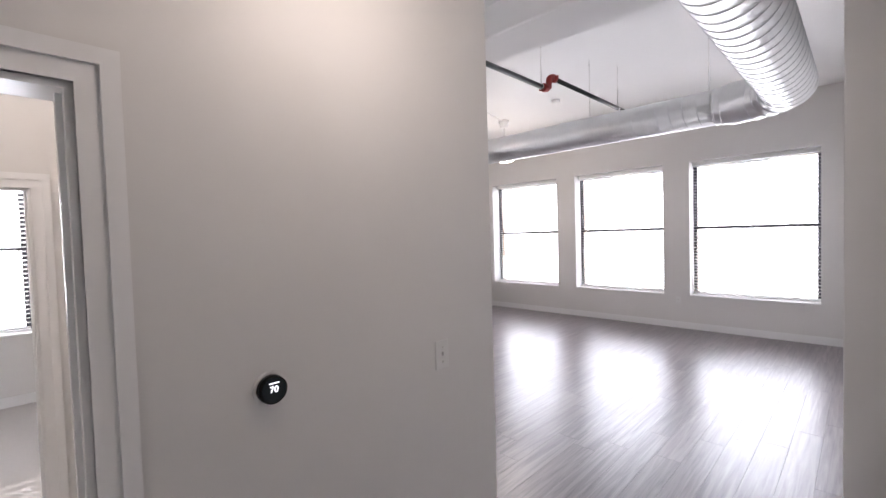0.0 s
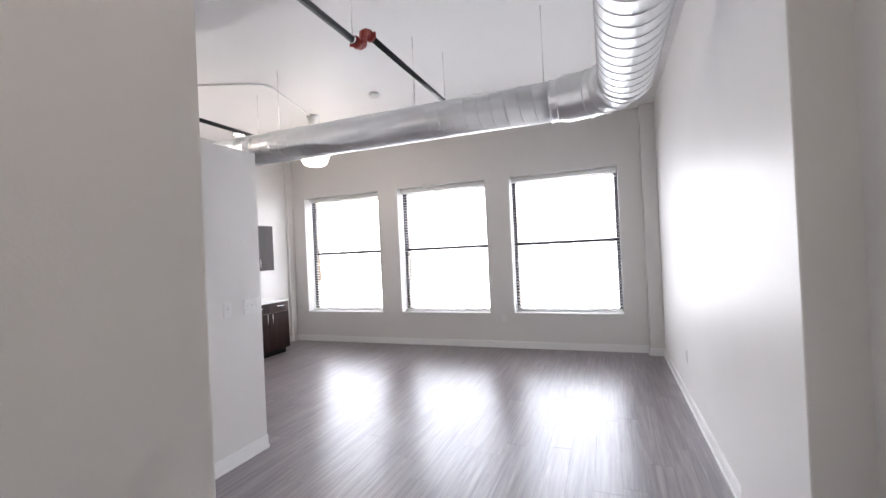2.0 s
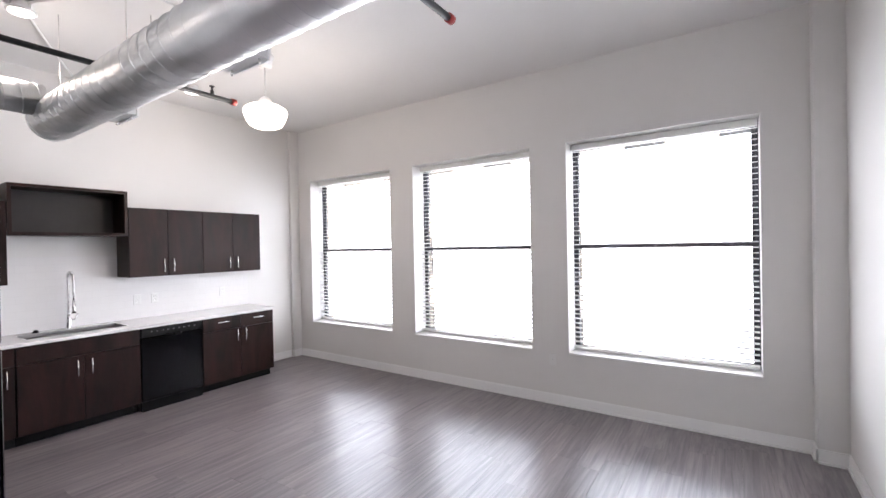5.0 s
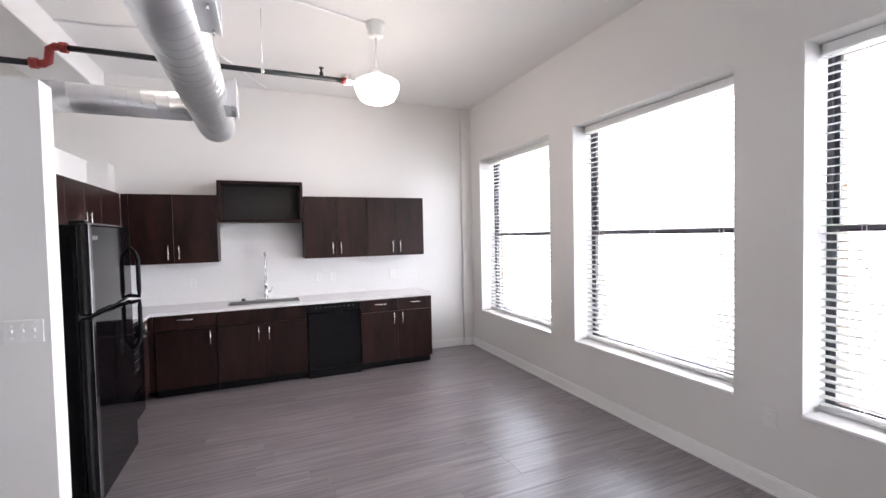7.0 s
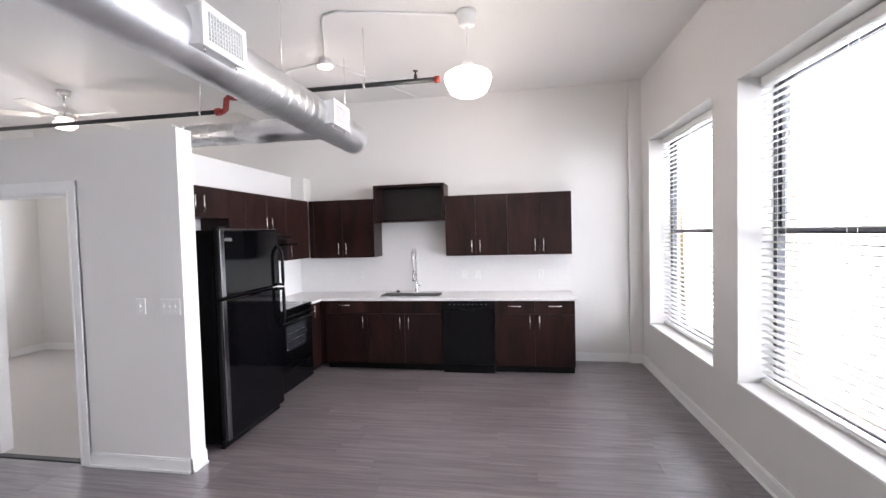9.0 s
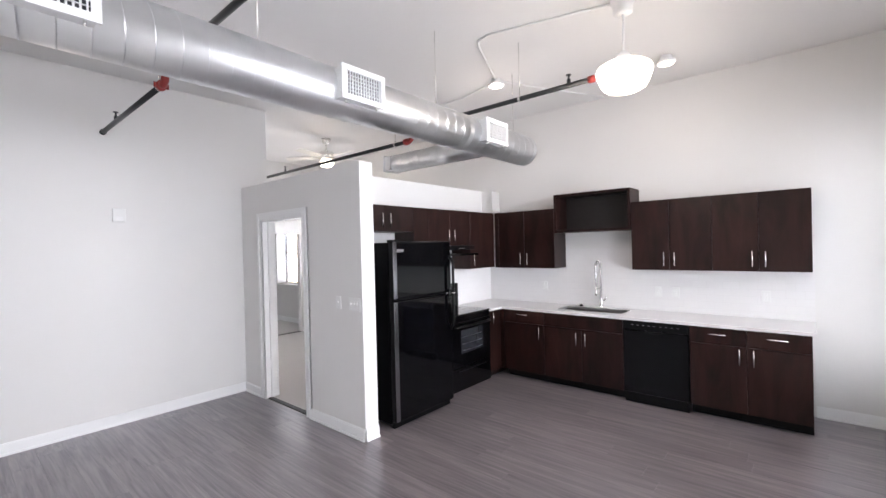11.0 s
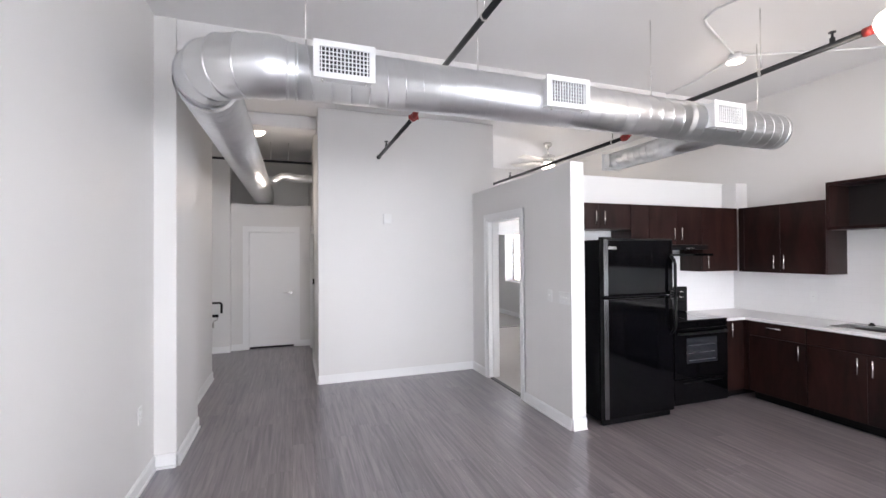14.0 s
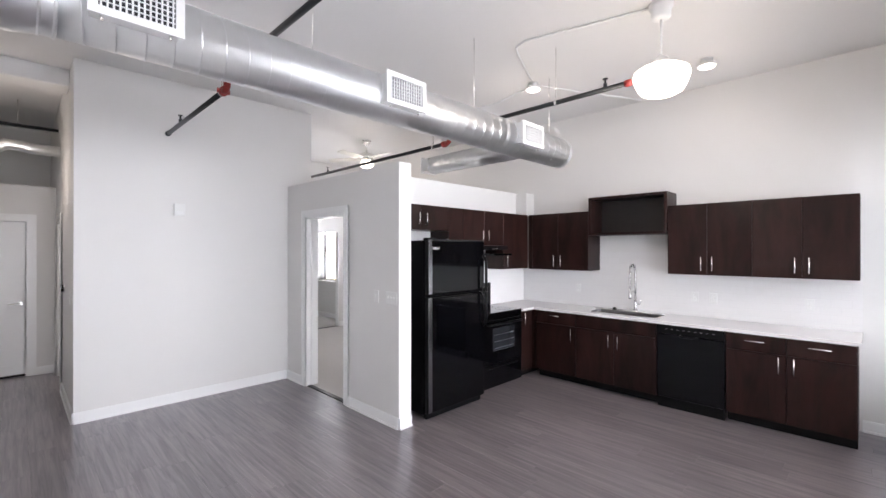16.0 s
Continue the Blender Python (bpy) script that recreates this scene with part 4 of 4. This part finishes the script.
UB, UT = 1.425, 2.20
wall_unit_x(-0.037, 0.876, (0.03, 0.437), UB, UT, (None, 0.385, 0.49), "dark espresso wall cabinet with two flat doors, in the corner")
wall_unit_x(1.83, 2.62, (2.222,), UB, UT, (2.17, 2.274))
wall_unit_x(2.62, 3.402, (3.008,), UB, UT, (2.956, 3.06))
sh = thing("open_shelf", "dark espresso open shelf box mounted over the sink", "shelf")
bm = bmesh.new()
q0, q1, za, zb, xf = 0.88, 1.824, 1.884, 2.37, -5.13
for q in ((WX + 0.003, q0, za, xf, q1, za + 0.03), (WX + 0.003, q0, zb - 0.03, xf, q1, zb), (WX + 0.003, q0, za + 0.03, xf, q0 + 0.03, zb - 0.03), (WX + 0.003, q1 - 0.03, za + 0.03, xf, q1, zb - 0.03)):
    box(bm, *q)
part("frame", bm, M["cabinet"], sh)
part("back_panel", B(WX + 0.003, q0 + 0.03, za + 0.03, WX + 0.03, q1 - 0.03, zb - 0.03), M["inside"], sh)


SY = -0.037


def wall_unit_y(x0, x1, splits, z0, z1, hand, label=WALLC):
    c = thing("wall_cabinet", label, "cabinet", "kitchen wall cabinets")
    carcass(c, x0 + 0.001, KS + 0.002, z0, x1 - 0.001, SY - 0.020, z1)
    us = [x0, *splits, x1]
    for i, (a, b) in enumerate(zip(us, us[1:])):
        front(c, "door", "y", SY, 1, a, b, z0, z1, ("v", hand[i], z0 + 0.115) if hand[i] is not None else None)


wall_unit_y(-3.48, PW0 - 0.005, (-3.055, -2.63), 1.92, UT, (-3.11, -3.00, None), "dark espresso cabinet over the refrigerator with two doors")
wall_unit_y(-3.735, -3.482, (), 1.755, UT, (None,), "narrow dark espresso filler cabinet beside the refrigerator")
wall_unit_y(-4.535, -3.737, (-4.135,), 1.755, UT, (-4.19, -4.08), "dark espresso cabinet over the range hood")
wall_unit_y(-5.112, -4.537, (), UB + 0.01, UT, (-4.592,), "dark espresso wall cabinet with one flat door")

# backsplash
structure("backsplash_west", slab("x", WX - 0.001, WX + 0.006, KS + 0.01, 3.415, CT, UB + 0.25), M["tile_x"], "white glazed tile backsplash", "backsplash")
structure("backsplash_south", slab("y", KS - 0.001, KS + 0.006, WX + 0.007, PW0 - 0.01, CT, 1.93), M["tile_y"], "white glazed tile backsplash", "backsplash")

# range hood
hd = thing("range_hood", "slim black under-cabinet range hood", "range hood")
bm = bmesh.new()
box(bm, -4.53, -0.35, 1.69500, -3.74, 0.045, 1.7520, 0.006)
part("body", bm, M["blackmat"], hd)
bm = bmesh.new()
v = [bm.verts.new(p) for p in ((-4.53, -0.35, 1.6720), (-3.74, -0.35, 1.6720), (-3.74, 0.105, 1.6480), (-4.53, 0.105, 1.6480), (-4.53, -0.35, 1.6250), (-3.74, -0.35, 1.6250), (-3.74, 0.105, 1.6250), (-4.53, 0.105, 1.6250))]
for q in ((0, 1, 2, 3), (4, 5, 6, 7), (0, 1, 5, 4), (1, 2, 6, 5), (2, 3, 7, 6), (3, 0, 4, 7)):
    bm.faces.new([v[i] for i in q])
part("visor", bm, M["black"], hd)
part("control_strip", B(-4.33, 0.0455, 1.6950, -4.11, 0.048, 1.7250), M["blackside"], hd)
part("label_strip", B(-4.31, 0.0485, 1.7050, -4.19, 0.0495, 1.7170), M["nickel"], hd)

# range
RX0, RX1, RF = -4.56, -3.775, 0.245
rg = thing("range", "glossy black freestanding electric range with a glass door", "range")
part("body", B(RX0, KS + 0.03, 0.03, RX1, RF - 0.045, 0.9070), M["blackside"], rg)
part("cooktop", B(RX0 - 0.002, KS + 0.05, 0.9090, RX1 + 0.002, RF - 0.005, 0.9340, bevel=0.006, seg=2), M["glassblack"], rg)
dr = part("oven_door", B(RX0 + 0.004, RF - 0.044, 0.315, RX1 - 0.004, RF, 0.8500, bevel=0.008, seg=2), M["black"], rg)
part("oven_window", B(RX0 + 0.17, RF + 0.0005, 0.47, RX1 - 0.17, RF + 0.003, 0.745), M["ovenglass"], dr)
for z in (0.50, 0.58, 0.66):
    part("rack", B(RX0 + 0.20, RF + 0.003, z, RX1 - 0.20, RF + 0.0035, z + 0.005), M["seam"], dr)
bm = bmesh.new()
tube(bm, [(RX0 + 0.05, RF, 0.80), (RX0 + 0.07, RF + 0.045, 0.80), (RX1 - 0.07, RF + 0.045, 0.80), (RX1 - 0.05, RF, 0.80)], 0.014, 12)
part("door_handle", bm, M["blackmat"], dr)
part("front_panel", B(RX0 + 0.002, RF - 0.044, 0.8540, RX1 - 0.002, RF - 0.006, 0.9080, bevel=0.005), M["black"], rg)
sd2 = part("storage_drawer", B(RX0 + 0.004, RF - 0.044, 0.035, RX1 - 0.004, RF - 0.004, 0.308, bevel=0.006), M["black"], rg)
part("drawer_pull", B(RX0 + 0.10, RF - 0.004, 0.262, RX1 - 0.10, RF + 0.008, 0.276, bevel=0.004), M["blackmat"], sd2)
bg = part("backguard", B(RX0, KS + 0.015, 0.9350, RX1, KS + 0.09, 1.245, bevel=0.012, seg=2), M["black"], rg)
for x in (RX1 - 0.10, RX1 - 0.20, RX0 + 0.20, RX0 + 0.10):
    kb = part("knob", T([(x, KS + 0.09, 1.15), (x, KS + 0.115, 1.15)], [0.032, 0.026], 20), M["blackmat"], bg)
    part("knob_ring", T([(x, KS + 0.0905, 1.15), (x, KS + 0.0915, 1.15)], 0.040, 24), M["nickel"], kb)
part("clock", B(-4.25, KS + 0.0895, 1.13, -4.08, KS + 0.092, 1.18), M["glassblack"], bg)
for x, y, r in ((-4.36, 0.08, 0.10), (-3.97, 0.08, 0.085), (-4.36, -0.17, 0.08), (-3.97, -0.17, 0.10)):
    part("burner_ring", lathe(bmesh.new(), [(r - 0.003, 0.0), (r - 0.003, 0.0006), (r, 0.0006), (r, 0.0)], (x, y, 0.9340), 40), M["blackside"], rg)
for x in (RX0 + 0.05, RX1 - 0.05):
    for y in (KS + 0.1, RF - 0.1):
        part("foot", T([(x, y, 0), (x, y, 0.032)], 0.018, 10), M["blackmat"], rg)

# refrigerator
GX0, GX1, GF, GH = -3.605, -2.762, 0.40, 1.805
fr = thing("refrigerator", "glossy black top-freezer refrigerator beside the partition", "refrigerator")
part("body", B(GX0, KS + 0.02, 0.05, GX1 + 0.012, GF - 0.075, GH - 0.012, bevel=0.006, seg=2), M["blackside"], fr)
fd = part("freezer_door", B(GX0 - 0.004, GF - 0.07, 1.244, GX1 + 0.016, GF, GH, bevel=0.022, seg=4), M["black"], fr)
rd = part("refrigerator_door", B(GX0 - 0.004, GF - 0.07, 0.075, GX1 + 0.016, GF, 1.232, bevel=0.022, seg=4), M["black"], fr)
for d, z0, z1 in ((fd, 1.257, 1.64), (rd, 0.85, 1.222)):
    hx = GX0 + 0.035
    bm = bmesh.new()
    zs = [z0 + (z1 - z0) * k / 8 for k in range(9)]
    up = 1 if z0 > 1.25 else -1
    pts = []
    for k, z in enumerate(zs):
        s = k / 8 if up > 0 else 1 - k / 8
        pts.append((hx, GF + 0.055 * (1 - max(0, (s - 0.75) * 4) ** 2) - 0.002, z))
    base = (hx, GF - 0.005, z0 + 0.01) if up > 0 else (hx, GF - 0.005, z1 - 0.01)
    pts = [base] + pts if up > 0 else pts + [base]
    tube(bm, pts, 0.0155, 12)
    part("door_handle", bm, M["blackmat"], d, "curved black handle")
part("brand_plate", B(GX1 - 0.13, GF + 0.0002, 1.70, GX1 - 0.035, GF + 0.003, 1.727), M["nickel"], fd)
for d, z0, z1 in ((fd, 1.257, GH - 0.012), (rd, 0.09, 1.220)):
    part("edge_trim", B(GX1 - 0.034, GF - 0.001, z0, GX1 + 0.0165, GF + 0.0035, z1, bevel=0.002), M["trimsteel"], d, "dark steel edge trim")
part("door_gasket", B(GX0 + 0.01, GF - 0.0755, 0.08, GX1, GF - 0.0705, GH - 0.01), M["blackmat"], fr)
part("kick_grille", B(GX0 + 0.01, GF - 0.09, 0.012, GX1, GF - 0.05, 0.070, bevel=0.003), M["blackmat"], fr)
part("hinge_cover", B(GX1 - 0.10, GF - 0.10, GH - 0.012, GX1, GF - 0.02, GH + 0.014, bevel=0.005), M["blackmat"], fr)
for x in (GX0 + 0.05, GX1 - 0.05):
    for y in (KS + 0.1, GF - 0.12):
        part("foot", T([(x, y, 0), (x, y, 0.055)], 0.02, 10), M["nickel"], fr)


# switches, outlets and small wall fittings
def plate(name, label, cat, centre, n, w, h, toggles, group=""):
    """A wall plate; n is the way out of the wall; toggles: offsets of toggles or sockets."""
    p = thing(name, label, cat, group)
    n = Vector(n)
    side = Vector((-n.y, n.x, 0))
    rot = Matrix((side, n, Vector((0, 0, 1)))).transposed().to_4x4()
    m = Matrix.Translation(centre) @ rot
    o = part("cover", B(-w / 2, -0.001, -h / 2, w / 2, 0.006, h / 2, bevel=0.003, seg=2), M["plate"], p)
    o.matrix_basis = m
    for u, z, kind in toggles:
        if kind == "t":
            o = part("toggle", B(u - 0.005, 0.005, z - 0.004, u + 0.005, 0.017, z + 0.014, bevel=0.002), M["plate"], p)
        elif kind == "s":
            o = part("socket", B(u - 0.016, 0.0055, z - 0.014, u + 0.016, 0.008, z + 0.014, bevel=0.004), M["plate"], p)
        else:
            o = part("screw", T([(u, 0.005, z), (u, 0.0072, z)], 0.0035, 8), M["nickel"], p)
        o.matrix_basis = m


SCR = [(0, 0.03, "c"), (0, -0.03, "c")]
OUT = [(0, 0.02, "s"), (0, -0.02, "s"), (0, 0, "c")]
plate("light_switch", "white single toggle switch on the partition wall", "light switch", (PW1, -0.04, 1.234), (1, 0, 0), 0.076, 0.12, [(0, 0, "t")] + SCR, "wall switches")
plate("light_switch", "white triple toggle switch near the partition end", "light switch", (PW1, 0.205, 1.232), (1, 0, 0), 0.165, 0.12,
      [(-0.046, 0, "t"), (0, 0, "t"), (0.046, 0, "t")] + [(u, z, "c") for u in (-0.046, 0, 0.046) for z in (0.03, -0.03)], "wall switches")
plate("light_switch", "white single toggle switch on the hall wall", "light switch", (-0.28, -2.366, 1.20), (1, 0, 0), 0.076, 0.12, [(0, 0, "t")] + SCR, "wall switches")
plate("wall_outlet", "white outlet low on the window wall", "outlet", (-1.255, NY, 0.475), (0, -1, 0), 0.076, 0.12, OUT, "wall outlets")
plate("wall_outlet", "white outlet low on the side wall", "outlet", (EX, 2.29, 0.455), (-1, 0, 0), 0.076, 0.12, OUT, "wall outlets")
plate("wall_outlet", "white outlet low on the side wall", "outlet", (EX, 0.125, 0.535), (-1, 0, 0), 0.076, 0.12, OUT, "wall outlets")
plate("wall_outlet", "white outlet low on the hall side wall", "outlet", (EX, -1.69, 0.525), (-1, 0, 0), 0.076, 0.12, OUT, "wall outlets")
for y in (2.02, 2.205, 3.035):
    plate("wall_outlet", "white outlet in the tiled backsplash", "outlet", (WX + 0.006, y, 1.147), (1, 0, 0), 0.076, 0.12, OUT, "backsplash outlets")
plate("wall_outlet", "white outlet in the tiled backsplash", "outlet", (WX + 0.006, 0.56, 1.16), (1, 0, 0), 0.076, 0.12, OUT, "backsplash outlets")
ch = thing("door_chime", "small white square chime box high on the wall", "door chime")
part("cover", B(-1.235, -2.021, 2.075, -1.125, -1.990, 2.215, bevel=0.006, seg=2), M["plate"], ch)
part("grille", B(-1.212, -1.9905, 2.095, -1.148, -1.989, 2.13), M["ventwhite"], ch)
# thermostat
ty, tz = -3.085, 1.26
th = thing("thermostat", "round black thermostat with a lit display on the wall", "thermostat")


def disc(r0, r1, x0, x1):
    return T([(x0, ty, tz), (x1, ty, tz)], [r0, r1], 40)


part("back_plate", disc(0.050, 0.050, -0.281, -0.272), M["plate"], th)
part("ring", disc(0.042, 0.041, -0.271, -0.250), M["blackmat"], th)
part("display", disc(0.0365, 0.036, -0.2499, -0.2485), M["screen"], th)
cu = bpy.data.curves.new("digits", "FONT")
cu.body, cu.size, cu.align_x, cu.align_y, cu.extrude = "70", 0.026, "CENTER", "CENTER", 0.0003
tmp = bpy.data.objects.new("digits_text", cu)
dm = bpy.data.meshes.new_from_object(tmp)
bpy.data.objects.remove(tmp)
dm.materials.clear()
dm.materials.append(M["digits"])
dg = new("digits", dm)
dg.parent = th
dg.matrix_basis = Matrix.Translation((-0.2478, ty, tz + 0.002)) @ Matrix(((0, 0, 1, 0), (1, 0, 0, 0), (0, 1, 0, 0), (0, 0, 0, 1)))
part("status_bar", B(-0.2484, ty - 0.013, tz + 0.019, -0.2479, ty + 0.016, tz + 0.022), M["digits"], th)
# hall strike plate and pipe
stk = thing("strike_plate", "small brushed metal strike plate on the hall jamb", "strike plate")
part("plate", B(-0.279, HD1 - 0.0175, 0.95, -0.2775 + 0.004, HD1 + 0.02, 1.03), M["nickel"], stk)
hp = thing("hall_pipe", "dark sprinkler pipe across the hall ceiling", "sprinkler pipe")
part("pipe", T([(-0.28, -4.06, 3.255), (1.6, -4.06, 3.255)], 0.02, 12), M["pipe"], hp)
for x in (0.1, 0.38):
    part("hanger", T([(x, -4.06, 3.255), (x, -4.06, CEIL)], 0.005, 8), M["nickel"], hp)

# outdoors
structure("ground", B(-60, -60, -9.2, 60, 70, -9.0), M["asphalt"], "grey asphalt street below", "ground")
bd = thing("apartment_building", "pale apartment building across the street", "building")
part("wall", slab("y", 17.0, 17.4, -26, 22, -9.0, 9.5, [(x, x + 1.5, z, z + 2.0) for x in range(-24, 21, 3) for z in (-6.6, -3.2, 0.2, 3.6)]), M["facade"], bd)
part("parapet", B(-26.2, 16.8, 9.5, 22.2, 17.6, 10.0), M["facadetrim"], bd)
part("roof", B(-26, 17.4, 9.0, 22, 27, 9.4), M["asphalt"], bd)
for z in (-7.6, -0.5, 2.9):
    part("cornice", B(-26.05, 16.86, z, 22.05, 16.998, z + 0.22), M["facadetrim"], bd)
pm = mesh_of(B(0, 17.12, 0, 1.5, 17.16, 2.0), "window_pane", M["facadeglass"])
bmw = bmesh.new()
for q in ((0.0, 0.0, 1.5, 0.07), (0.0, 1.93, 1.5, 2.0), (0.0, 0.07, 0.07, 1.93), (1.43, 0.07, 1.5, 1.93), (0.07, 0.96, 1.43, 1.03)):
    box(bmw, q[0], 17.06, q[1], q[2], 17.115, q[3])
fm = mesh_of(bmw, "window_frame", M["facadetrim"])
for x in range(-24, 21, 3):
    for z in (-6.6, -3.2, 0.2, 3.6):
        wn = new("window", pm)
        wn.parent = bd
        wn.location = (x, 0, z)
        wf = new("window_frame", fm)
        wf.parent = wn

# floor planks, nearest stretch as pieces of their own
PW, PL = 0.178, 1.22
pl = mesh_of(box(bmesh.new(), 0.0004, 0.0004, -0.0055, PW - 0.0004, PL - 0.0004, 0.0, 0.0006), "plank", M["plank"])
rng = random.Random(4)
x = WX
while x < 2.3:
    w = min(PW, 2.3 - x)
    off = rng.random() * PL
    lo = -5.8
    hi = NY
    y = lo - off
    while y < hi:
        a, b = max(y, lo), min(y + PL, hi)
        inside = (b > KS if x + w < PW1 else b > -2.1 if x + w < -0.28 else True if x < EX else a < EN)
        if b - a > 0.03 and inside and w > 0.02:
            if x + w < PW1:
                a = max(a, KS)
            elif x + w < -0.28:
                a = max(a, -2.05)
            if b - a > 0.02:
                o = new("plank", pl)
                o.parent = floor
                o.location = (x, a, 0)
                o.scale = (w / PW, (b - a) / PL, 1)
        y += PL
    x += PW
